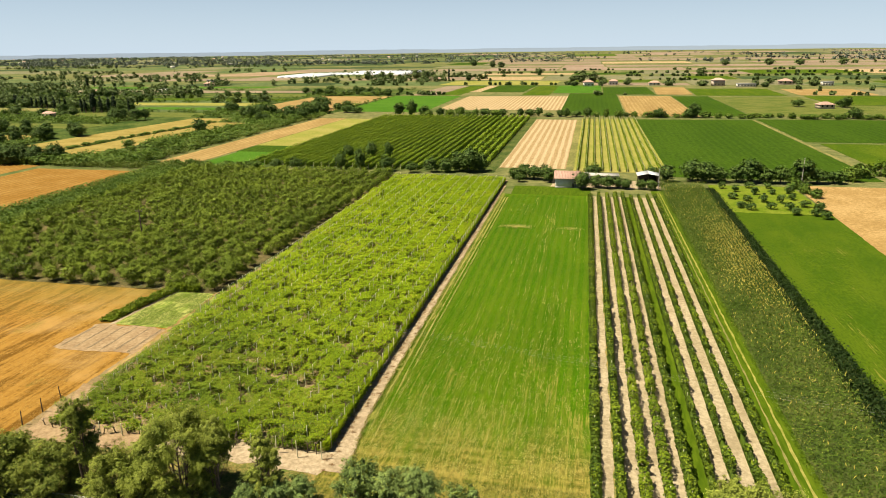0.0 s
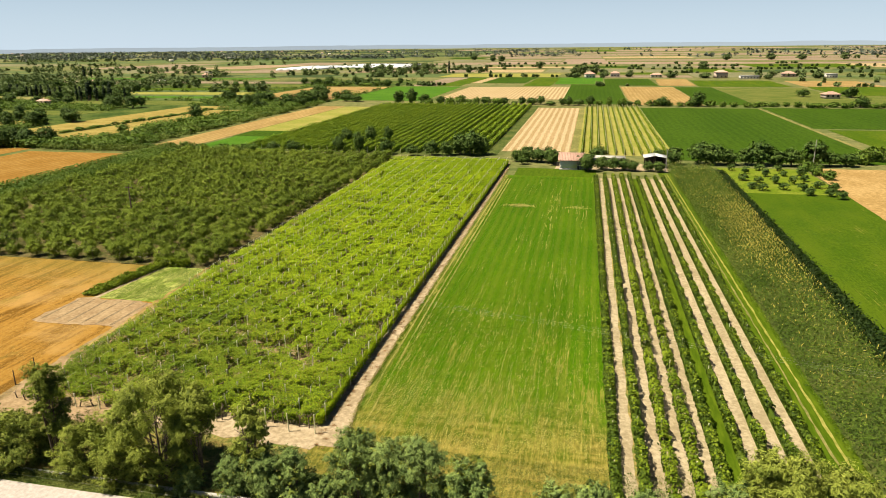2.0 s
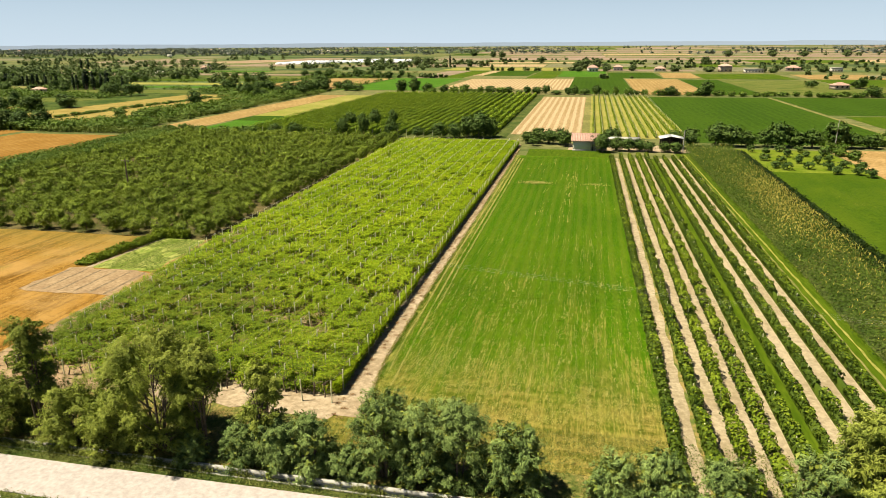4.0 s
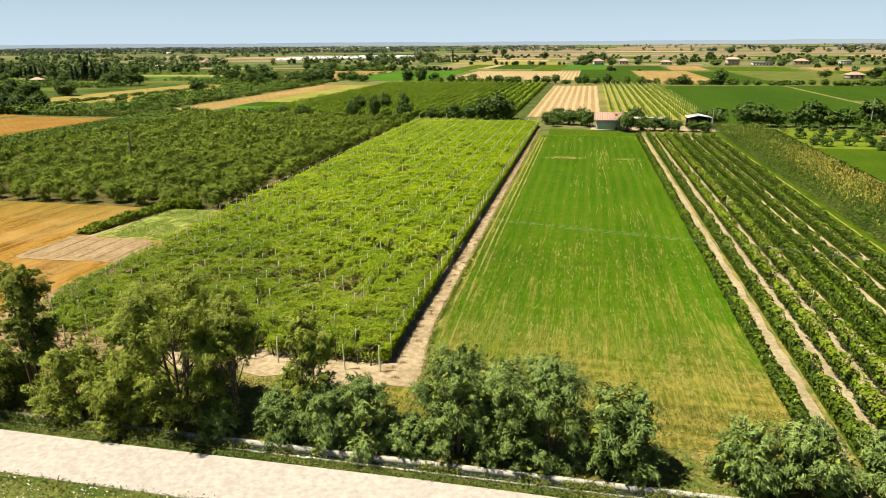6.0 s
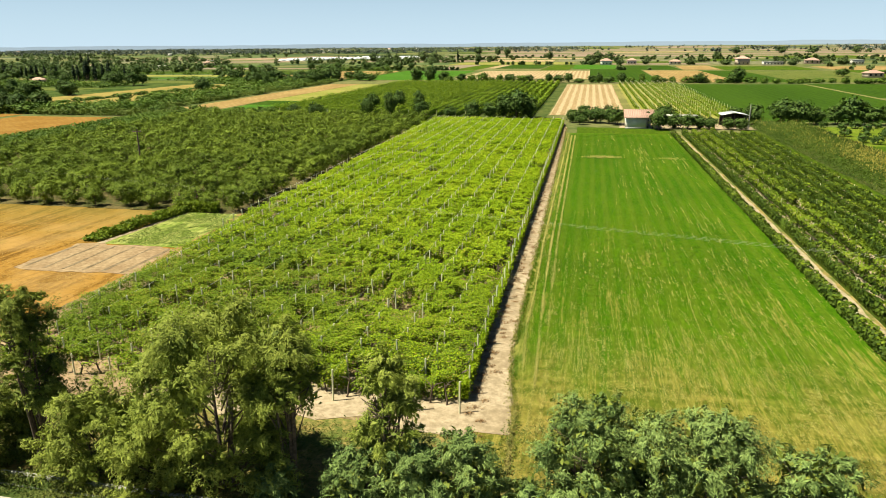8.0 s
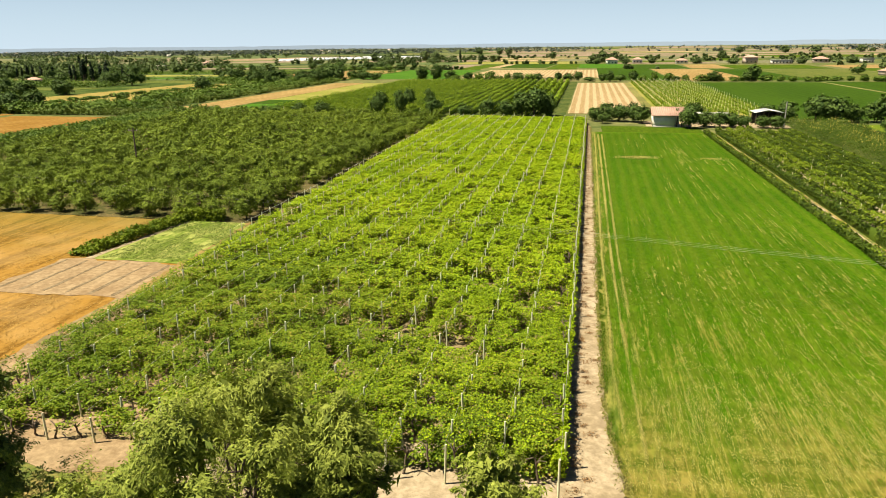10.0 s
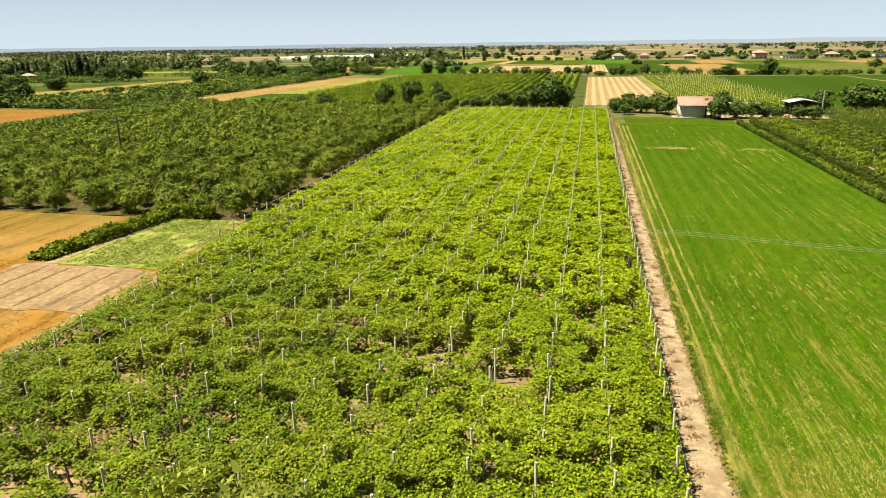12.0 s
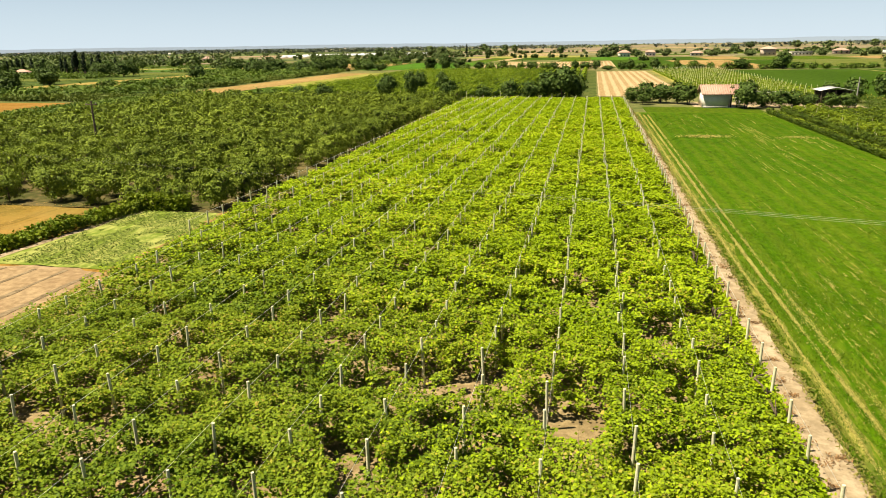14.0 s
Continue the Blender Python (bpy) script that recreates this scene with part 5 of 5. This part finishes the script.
for x, y in ((41.0, 189.4), (45.5, 190.7), (45.1, 179.8), (45.3, 172.2), (45.4, 167.4), (49.4, 175.8), (49.3, 167.1), (51.0, 164.2), (51.9, 173.2), (36.4, 170.9), (34.6, 173), (34.4, 183.0), (34, 196),
             (36.9, 192.5), (41.4, 198), (41.3, 172.6), (37.5, 181), (41.2, 180.5), (48.6, 184), (46, 198), (50, 192)):
    plant(young, x, y, rng.uniform(1.6, 2.3), rng.uniform(0.9, 1.35), rng)

# hedgerows: trees and shrubs in belts
for x in np.arange(-92, 150, 5.2):
    plant(broad + bush if x < 20 else bush, x + rng.uniform(-1.5, 1.5), 390 + rng.uniform(-3, 4), rng.uniform(2.2, 5.5 if x < 20 else 3.2), rng.uniform(1.8, 3.4), rng)
for x, h in ((52, 8), (50, 5), (34, 5), (-112, 8), (-104, 9), (-97, 6), (130, 6)):
    plant(broad, x, 391, h, 3.4, rng)
for y in np.arange(212, 380, 9.0):
    plant(bush, -157.5 + rng.uniform(-3, 1), y + rng.uniform(-3, 3), rng.uniform(1.4, 3.2), rng.uniform(1.5, 2.6), rng)
for y in np.arange(236, 346, 4.2):
    plant(bush, -213 + (y - 236) * 0.08 + rng.uniform(-1.2, 1.2), y, rng.uniform(0.7, 1.6), rng.uniform(1.2, 2.2), rng)
reeds = thing("reed_bank", "bank of light green reeds and tall weeds", "reeds", (0, 0, 0), "", "stuff")
n = 16000
x, y = rng.uniform(-172, -155, n), rng.uniform(210, 385, n)
ok = smooth_noise(x, y, 7, 31) > 0.35
P = np.concatenate([np.c_[x, y, 0.3 + 1.3 * rng.rand(n)][ok], np.c_[rng.uniform(-186, -110, 6000), rng.normal(205.5, 1.6, 6000), 0.3 + 1.6 * rng.rand(6000)]])
part("blades", quad_mesh("blades", *leaf_cloud(P, 0.75, rng, 0.15, 0.35), M["reed_leaf"]), reeds, "", "stuff")
for x in np.arange(-188, -108, 3.4):
    plant(bush, x, 207.5 + rng.uniform(-1.5, 1.5), rng.uniform(1.8, 3.2), rng.uniform(1.6, 2.4), rng)
# open plots among the western woods
WEST_PLOTS = (("patchy", -330, 372, -238, 398), ("bright", -318, 420, -236, 436), ("yellow_green", -400, 452, -240, 476), ("mid_green", -440, 500, -236, 520), ("patchy", -330, 540, -240, 575),
              ("meadow", -340, 262, -262, 282), ("patchy", -330, 310, -262, 330), ("far_tan", -520, 590, -260, 622), ("bright", -560, 660, -330, 690), ("olive_green", -470, 400, -350, 425))
for kind, x0, y0, x1, y1 in WEST_PLOTS:
    field("field", kind, x0, y0, x1, y1, 0.09, "open plot of " + M[kind].name.replace("_", " ") + " among woods", 6, 0.8)


def in_plot(x, y):
    """Whether a place lies in an open plot, or just before it."""
    inside = (x > 1e9)
    for kind, x0, y0, x1, y1 in WEST_PLOTS:
        inside = inside | ((x > x0 - 3) & (x < x1 + 3) & (y > y0 - 14) & (y < y1 + 2))
    return inside


# woods and scrub in the west, each stand a loose cluster
used = 0
while used < 400:
    t = rng.rand()
    y = 205 + 400 * t ** 1.3
    x = rng.uniform(-0.95 * y - 90, -160)
    if abs(x + 226 - (y - 233) * 0.07) < 15 and 230 < y < 368:
        continue
    if abs(x + 200 - (y - 222) * 0.05) < 11 and 220 < y < 346:
        continue
    if -230 < x < -163 and 411 < y < 550:
        continue
    if smooth_noise(x, y, 45, 5) < 0.42 or in_plot(x, y):
        continue
    inner = x > -192 and y < 350
    if inner and rng.rand() < 0.6:
        continue
    h = rng.uniform(1.5, 3.6) if inner else rng.uniform(2.5, 7.5)
    plant(broad if h > 4 else bush, x, y, h, rng.uniform(2.0, 4.2), rng)
    used += 1
for x, y, h, w in ((-176, 430, 9, 6), (-168, 402, 8, 5), (-150, 408, 5, 4), (-143, 405, 4, 4), (-186, 300, 7, 3.5), (-198, 372, 5, 3)):
    plant(broad, x, y, h, w, rng)

scrub = thing("scrub", "dense green scrub and reeds between the meadows", "scrub", (0, 0, 0), "", "stuff")
n = 7500
y = 206 + 430 * rng.rand(n) ** 1.4
x = rng.uniform(-0.95 * y - 90, -158)
ok = ~((np.abs(x + 226 - (y - 233) * 0.07) < 14.5) & (y > 232) & (y < 366)) & ~((np.abs(x + 200 - (y - 222) * 0.05) < 11) & (y > 221) & (y < 346))
ok &= ~((x > -230) & (x < -163) & (y > 412) & (y < 549)) & (smooth_noise(x, y, 40, 6) * 0.6 + smooth_noise(x * 0.3, y, 18, 7) * 0.4 > 0.36)
ok &= ~in_plot(x, y)
x, y = x[ok], y[ok]
big = rng.uniform(1.2, 3.4, len(x))
P = np.repeat(np.c_[x, y, big * 0.5], 32, 0) + rng.normal(size=(len(x) * 32, 3)) * np.repeat(big, 32)[:, None] * (0.45, 0.45, 0.24)
P[:, 2] = np.abs(P[:, 2])
part("foliage", quad_mesh("foliage", *leaf_cloud(P, 0.85, rng, 0.4, 0.7), M["bush_leaf"]), scrub, "", "stuff")

# cypress rows
cyp = [make_tree("cypress", "tall narrow dark cypress in a windbreak", "cypress", 11.0, 1.5, "cypress_leaf", 460 + k, 46, 14, 0.6, 0.04, 1, 0.0, 0.5, "cypress windbreaks", 0.85) for k in range(2)]
k = 0
for x, y, h in [(-424 + 5.3 * i, 441 - 2.4 * i, 9.5) for i in range(14)] + [(-329 + 3.1 * i, 396, 12) for i in range(9)] + [(-324, 402, 15), (-564, 693, 17), (-558, 697, 12), (-290, 392, 9), (-13, 790, 14), (-169, 812, 15)]:
    m = pose(x + rng.uniform(-0.6, 0.6), y + rng.uniform(-2, 2), 0, 0, 0, rng.uniform(0, 360))
    ob = cyp[k] if k < 2 else copy_thing(cyp[k % 2], m)
    ob.matrix_basis = m
    s = h / 11.0 * rng.uniform(0.8, 1.1)
    ob.scale = (s, s, s)
    k += 1

# far woods and hedges, too many to count
far = thing("far_woods", "distant hedges and woods among the fields", "woods", (0, 0, 0), "", "stuff")
rng = np.random.RandomState(91)
n = 12500
y = 420 + 3200 * rng.rand(n) ** 1.8
x = rng.uniform(-1, 1, n) * (0.95 * y + 120)
belt = smooth_noise(x, y, 150, 21) * 0.55 + smooth_noise(x * 0.15, y, 40, 22) * 0.45
west = np.clip((-x - 0.1 * y) / (0.5 * y), 0, 1)
east = np.clip((x - 0.3 * y) / (0.5 * y), 0, 1)
hedge_y = np.array((566, 712, 800, 905, 1010, 1130))
on_line = (rng.rand(n) < 0.2) & (y > 500) & (y < 1600)
y = np.where(on_line, hedge_y[rng.randint(0, 6, n)] + rng.normal(0, 2.5, n), y)
x = np.where(on_line, rng.uniform(-0.4, 0.9, n) * y, x)
open_land = (y > 700) & (y < 1350)
keep = belt > 0.70 - np.where(y < 720, 0.36, 0.24) * west * np.where(open_land, 0.15, 1.0) - 0.12 * east
keep &= ~((x > -235) & (x < 150) & (y < 715)) & ~in_plot(x, y)
keep &= (rng.rand(n) < 0.4) | (x < -0.12 * y) | (y > 1600)
keep |= on_line & (smooth_noise(x, y, 70, 41) > 0.45)
x, y = x[keep], y[keep]
h = rng.uniform(3, 9, len(x)) * (1 + 0.2 * (y > 1500)) * np.where(on_line[keep], 0.42, 1.0)
P, S = [], []
for i in range(len(x)):
    m = 62 if y[i] < 900 else (36 if y[i] < 1600 else 18)
    w = h[i] * rng.uniform(0.5, 1.1)
    d = rng.normal(size=(m, 3)).clip(-1.9, 1.9) * (w * 0.34, w * 0.34, h[i] * 0.24)
    P.append(d + (x[i], y[i], h[i] * 0.44))
    S.append(np.full(m, 2.0 if y[i] < 900 else (2.8 if y[i] < 1600 else 4.2)))
P = np.concatenate(P)
P[:, 2] = np.abs(P[:, 2])
n = 1500
hy = np.array((1750, 2050, 2400, 2800, 3300))[rng.randint(0, 5, n)] + rng.normal(0, 14, n)
hx = np.where(rng.rand(n) < 0.6, -rng.uniform(0.02, 0.95, n), rng.uniform(0.3, 0.95, n)) * hy
ok = smooth_noise(hx, hy, 190, 55) > 0.36
hx, hy = hx[ok], hy[ok]
tall = rng.uniform(5, 12, len(hx))
far_belt = np.repeat(np.c_[hx, hy, tall * 0.5], 14, 0) + rng.normal(size=(len(hx) * 14, 3)) * np.repeat(tall, 14)[:, None] * (0.6, 0.4, 0.2)
P = np.concatenate([P, np.c_[far_belt[:, :2], np.abs(far_belt[:, 2])]])
S = np.concatenate(S + [np.full(len(far_belt), 4.0)])
# beyond 1500 m the leaves take the more strongly haze-greyed colour
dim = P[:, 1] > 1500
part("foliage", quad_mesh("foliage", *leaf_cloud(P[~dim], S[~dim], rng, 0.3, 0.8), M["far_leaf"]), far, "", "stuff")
part("farthest_foliage", quad_mesh("farthest_foliage", *leaf_cloud(P[dim], S[dim], rng, 0.3, 0.8), M["hazy_leaf"]), far, "distant foliage, its colour greyed for haze", "stuff")
far_tree = [make_tree("distant_tree", "distant broadleaf tree with leaf colour greyed for haze", "tree", 8.0, 3.4, "far_leaf", 480 + k, 60, 12, 1.0, 0.05, 2, 0.0, 0.8, "distant trees") for k in range(3)]
for x, y, h, w in ((-13, 752, 12, 5), (-2, 756, 11, 5), (-22, 748, 9, 4.5), (8, 760, 7, 4), (-240, 1413, 14, 8), (-187, 1308, 12, 6), (-170, 1303, 12, 6), (-73, 945, 10, 5), (-144, 807, 9, 4), (130, 930, 9, 5),
                   (-275, 830, 11, 5), (-258, 832, 11, 5), (-248, 834, 10, 5), (-215, 838, 12, 6), (-203, 838, 12, 5), (225, 1322, 11, 7), (300, 1330, 12, 8), (350, 1330, 11, 8), (420, 1335, 12, 8)):
    plant(far_tree, x, y, h, w, rng)

# ---- buildings ----


def hip_roof(x0, y0, x1, y1, z, rise, over=0.5):
    x0, y0, x1, y1 = x0 - over, y0 - over, x1 + over, y1 + over
    d = min(x1 - x0, y1 - y0) / 2
    if x1 - x0 >= y1 - y0:
        a, b = (x0 + d, (y0 + y1) / 2, z + rise), (x1 - d, (y0 + y1) / 2, z + rise)
        q = [(0, 1, 5, 4), (1, 2, 5, 5), (2, 3, 4, 5), (3, 0, 4, 4)]
    else:
        a, b = ((x0 + x1) / 2, y0 + d, z + rise), ((x0 + x1) / 2, y1 - d, z + rise)
        q = [(0, 1, 4, 4), (1, 2, 5, 4), (2, 3, 5, 5), (3, 0, 4, 5)]
    bm = bmesh.new()
    vs = [bm.verts.new(p) for p in ((x0, y0, z), (x1, y0, z), (x1, y1, z), (x0, y1, z), a, b)]
    low = [bm.verts.new((p[0], p[1], z - 0.15)) for p in ((x0, y0), (x1, y0), (x1, y1), (x0, y1))]
    for f in q:
        bm.faces.new([vs[i] for i in dict.fromkeys(f)])
    for i in range(4):
        bm.faces.new((low[i], low[(i + 1) % 4], vs[(i + 1) % 4], vs[i]))
    bm.faces.new(low[::-1])
    me = bpy.data.meshes.new("roof")
    bm.to_mesh(me)
    bm.free()
    me.materials.append(M["tile"])
    return me


def box_part(name, parent, x0, y0, z0, x1, y1, z1, mat, label=""):
    return part(name, quad_mesh(name, *block(x0, y0, z0, x1, y1, z1), M[mat]), parent, label)


def far_house(label, w, d, h, wall, rise, at, turn, windows=3):
    w, d, h, rise = w * 0.66, d * 0.66, h * 0.85, rise * 0.7
    home = thing("house", label, "house", at, "village houses")
    home.matrix_basis = pose(*at, 0, 0, turn)
    box_part("wall", home, -w / 2, -d / 2, 0, w / 2, d / 2, h, wall)
    if rise > 0:
        part("roof", hip_roof(-w / 2, -d / 2, w / 2, d / 2, h + 0.15, rise), home, "terracotta hip roof")
    else:
        box_part("roof", home, -w / 2 - 0.3, -d / 2 - 0.3, h, w / 2 + 0.3, d / 2 + 0.3, h + 0.25, "concrete", "flat concrete roof")
    for f in range(max(1, int(h / 2.9))):
        for k in range(windows):
            cx = -w / 2 + w * (k + 0.5) / windows
            box_part("window", home, cx - 0.55, -d / 2 - 0.04, f * 2.9 + 1.0, cx + 0.55, -d / 2 + 0.02, f * 2.9 + 2.2, "dark", "dark window")
    return home


def gable(name, parent, x0, x1, y0, y1, z, rise, over, mat, label):
    """Two pitched roof slopes with their thickness; the ridge runs east to west."""
    ym = (y0 + y1) / 2
    for ya in (y0 - over, y1 + over):
        zl = z - rise * over / (ym - y0)
        v = np.array([(x0 - over, ym, z + rise), (x1 + over, ym, z + rise), (x1 + over, ya, zl), (x0 - over, ya, zl)])
        v = np.concatenate([v, v - (0, 0, 0.14)])
        q = [(0, 1, 2, 3), (7, 6, 5, 4), (0, 4, 5, 1), (1, 5, 6, 2), (2, 6, 7, 3), (3, 7, 4, 0)]
        slope = part(name, quad_mesh(name, v, q, M[mat]), parent, label)
        ribs = []
        n = int((x1 - x0 + 2 * over) / 0.42)
        for k in range(n):
            cx = x0 - over + 0.2 + 0.42 * k
            ribs.append(tube([(cx, ym, z + rise + 0.02), (cx, ya, zl + 0.02)], (0.09, 0.09), 5))
        part("tile_course", quad_mesh("tile_course", *joined(ribs), M[mat]), slope, "", "stuff")


house = thing("farmhouse", "small cream farmhouse with a terracotta gable roof", "house", (-7.6, 195.2, 0))
for name, x0, y0, x1, y1 in (("front_wall", -3.1, -4.0, 1.5, -3.75), ("west_wall", -3.1, -3.75, -2.85, 2.2), ("back_wall", -3.1, 2.2, 3.2, 2.45), ("east_wall", 1.25, -3.75, 1.5, 2.2)):
    box_part(name, house, x0, y0, 0, x1, y1, 2.75, "plaster")
box_part("plinth", house, -3.16, -4.06, 0, 1.56, -4.0, 0.45, "concrete", "grey base course")
box_part("porch_floor", house, 1.5, -4.0, 0, 3.2, 2.2, 0.15, "concrete", "pale porch floor")
for px in (2.0, 3.1):
    box_part("porch_post", house, px - 0.1, -3.95, 0, px + 0.1, -3.75, 2.75, "dark", "dark porch post")
box_part("porch_beam", house, 1.5, -4.0, 2.55, 3.3, -3.75, 2.75, "dark", "dark porch beam")
box_part("porch_door", house, 1.5, -2.0, 0.15, 1.56, -1.1, 2.15, "dark", "dark door")
for s0 in (-3.1, 3.0):
    bm = bmesh.new()
    tri = [bm.verts.new(p) for p in ((s0, -4.0, 2.75), (s0, 2.45, 2.75), (s0, -0.77, 4.05))]
    tri2 = [bm.verts.new((v.co.x + 0.2, v.co.y, v.co.z)) for v in tri]
    bm.faces.new(tri)
    bm.faces.new(tri2[::-1])
    for k in range(3):
        bm.faces.new((tri[k], tri2[k], tri2[(k + 1) % 3], tri[(k + 1) % 3]))
    me = bpy.data.meshes.new("gable_wall")
    bm.to_mesh(me)
    bm.free()
    me.materials.append(M["pink_plaster"])
    part("gable_wall", me, house)
gable("roof_slope", house, -3.1, 3.2, -4.0, 2.45, 2.9, 1.4, 0.5, "tile", "faded terracotta tile slope")
wing = thing("house_wing", "low white outbuilding beside the farmhouse", "outbuilding", (1.2, 200.5, 0))
box_part("wall", wing, -4.0, -2, 0, 5.5, 2, 2.3, "plaster")
box_part("roof", wing, -4.2, -2.2, 2.3, 5.7, 2.2, 2.45, "concrete", "flat concrete roof")
for k in range(3):
    box_part("window", wing, -2.5 + 3 * k, -2.05, 0.9, -1.3 + 3 * k, -1.98, 1.8, "dark", "dark window")
shed = thing("open_shed", "open shed with a pale shallow metal roof", "shed", (14.7, 199.5, 0))
for sx in (-2.6, 0.0, 2.6):
    for sy in (-2.2, 2.2):
        box_part("post", shed, sx - 0.09, sy - 0.09, 0, sx + 0.09, sy + 0.09, 2.9, "wood_pole")
# walls coloured near black in place of the shade inside the shed
box_part("back_wall", shed, -2.6, 2.25, 0, 2.6, 2.35, 2.8, "dark", "plank wall coloured near black for interior shade")
box_part("side_wall", shed, 2.66, -2.2, 0, 2.74, 2.2, 2.8, "dark", "plank wall coloured near black for interior shade")
for s in (-1, 1):
    v = np.array([(0, -2.6, 3.55), (s * 3.1, -2.6, 2.95), (s * 3.1, 2.7, 2.95), (0, 2.7, 3.55)])
    v = np.concatenate([v, v - (0, 0, 0.07)])
    part("roof_slope", quad_mesh("roof_slope", v, [(0, 1, 2, 3), (7, 6, 5, 4), (0, 4, 5, 1), (1, 5, 6, 2), (2, 6, 7, 3), (3, 7, 4, 0)], M["metal_roof"]), shed, "pale metal roof sheet")

far_house("white house with a pink tiled roof", 14, 11, 4.5, "plaster", 3.2, (-6, 690, 0), 10)
far_house("white house with a pink tiled roof", 13, 10, 4.2, "plaster", 2.8, (18, 712, 0), 0)
far_house("low house with a pale roof", 15, 9, 3.2, "plaster", 2.4, (56, 700, 0), 0)
far_house("two-storey pink house with a tiled roof", 16, 12, 6.2, "pink_plaster", 3.0, (112, 690, 0), 5)
far_house("low flat-roofed white building", 24, 10, 3.8, "plaster", 0, (133, 672, 0), 0, 6)
far_house("broad tiled house among trees", 18, 14, 3.6, "pink_plaster", 3.2, (176, 715, 0), -8)
far_house("white flat-roofed house in a village", 14, 10, 4.5, "plaster", 0, (205, 690, 0), 0, 4)
far_house("low tiled house in scrub", 13, 9, 2.8, "pink_plaster", 2.2, (134, 452, 0), 12)
far_house("red-roofed house hidden by trees", 10, 7, 2.6, "pink_plaster", 1.8, (-329, 366, 0), 15)
far_house("white house in the green belt", 13, 9, 4.5, "plaster", 0, (-394, 584, 0), 20)
far_house("white house behind cypresses", 13, 9, 4.5, "plaster", 2, (-438, 550, 0), 20)
far_house("long grey flat-roofed farm building", 22, 10, 5, "concrete", 0, (-443, 757, 0), 5, 5)
far_house("tiled house in a grove", 16, 10, 3.5, "pink_plaster", 3, (-415, 700, 0), 5)
far_house("small pale flat-roofed garden hut", 5, 4, 2.6, "plaster", 0, (112, 262, 0), 10, 1)
far_house("small pale hut with a tiled roof", 7, 5, 2.8, "plaster", 1.6, (118, 288, 0), 0, 2)
rng = np.random.RandomState(96)
for x, y in ((-6, 690), (18, 712), (56, 700), (112, 690), (133, 672), (176, 715), (205, 690), (134, 452), (-329, 362), (-394, 584), (-438, 550)):
    for _ in range(3):
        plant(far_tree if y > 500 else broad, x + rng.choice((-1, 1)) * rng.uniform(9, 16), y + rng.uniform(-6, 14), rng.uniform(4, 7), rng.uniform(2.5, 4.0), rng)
rng = np.random.RandomState(95)
for i in range(64):
    y = 1400 + 2000 * rng.rand()
    x = -rng.uniform(0.25, 0.95) * y if i % 3 else rng.uniform(0.35, 0.9) * y
    far_house("distant pale village house", rng.uniform(9, 17), rng.uniform(8, 11), rng.choice((3.5, 6.0, 6.5)), "plaster" if rng.rand() < 0.75 else "pink_plaster", rng.choice((0, 0, 3.0)), (x, y, 0), rng.uniform(-30, 30), 4)

# plastic tunnels
tun_v, tun_q = tube([(0, -60.02, 0), (0, -60, 0), (0, 60, 0), (0, 60.02, 0)], (0.02, 4.2, 4.2, 0.02), 16)
keep_v = tun_v.copy()
keep_v[:, 2] = np.clip(keep_v[:, 2] * 0.65, -0.1, None)
tunnel_mesh = quad_mesh("film", keep_v, tun_q, M["plastic"], True)
for i in range(18):
    tn = thing("plastic_tunnel", "long white plastic greenhouse tunnel", "greenhouse", (-425 + 8.9 * i, 985 - 3.0 * abs(i - 9) + (70 if i > 5 else 0), 0), "greenhouse tunnels")
    part("film", tunnel_mesh, tn)
field("field", "pale", -610, 960, -500, 1140, 0.1, "pale strip of plastic-covered beds", 40, 1.0)

# ---- poles and cables ----


def utility_pole(label, x, y, h, mat, arm=True):
    pole = thing("utility_pole", label, "utility pole", (x, y, 0))
    part("shaft", quad_mesh("shaft", *tube([(0, 0, 0), (0, 0, h * 0.5), (0.03, 0, h)], (0.16, 0.13, 0.1), 8), M[mat]), pole)
    if arm:
        box_part("crossarm", pole, -0.8, -0.06, h - 0.5, 0.8, 0.06, h - 0.38, mat)
        for k in (-0.7, 0.0, 0.7):
            part("insulator", quad_mesh("insulator", *tube([(k, 0, h - 0.38), (k, 0, h - 0.2)], (0.05, 0.04), 6), M["concrete"]), pole, "small pale insulator")
    return pole


utility_pole("weathered dark pole standing among olive trees", -93.3, 123.5, 6.6, "wood_pole")
utility_pole("pale concrete pole beside the shed", 17.2, 193.6, 5.7, "pole", False)
utility_pole("pale grey pole beside the tree row", 56.4, 204.8, 7.6, "pole", False)
cable = thing("power_cables", "three thin overhead power cables over the fields", "cable")
for k in range(3):
    xs = np.linspace(-190, 120, 80)
    ys = 66.0 - 0.22 * xs + 0.8 * k
    zs = 7.0 - 0.12 * k + 0.00002 * (xs - 5) ** 2
    part("strand", quad_mesh("strand", *tube(np.c_[xs, ys, zs], np.interp(xs, (-40, -24), (0.0007, 0.0024)), 4), M["wire"]), cable)
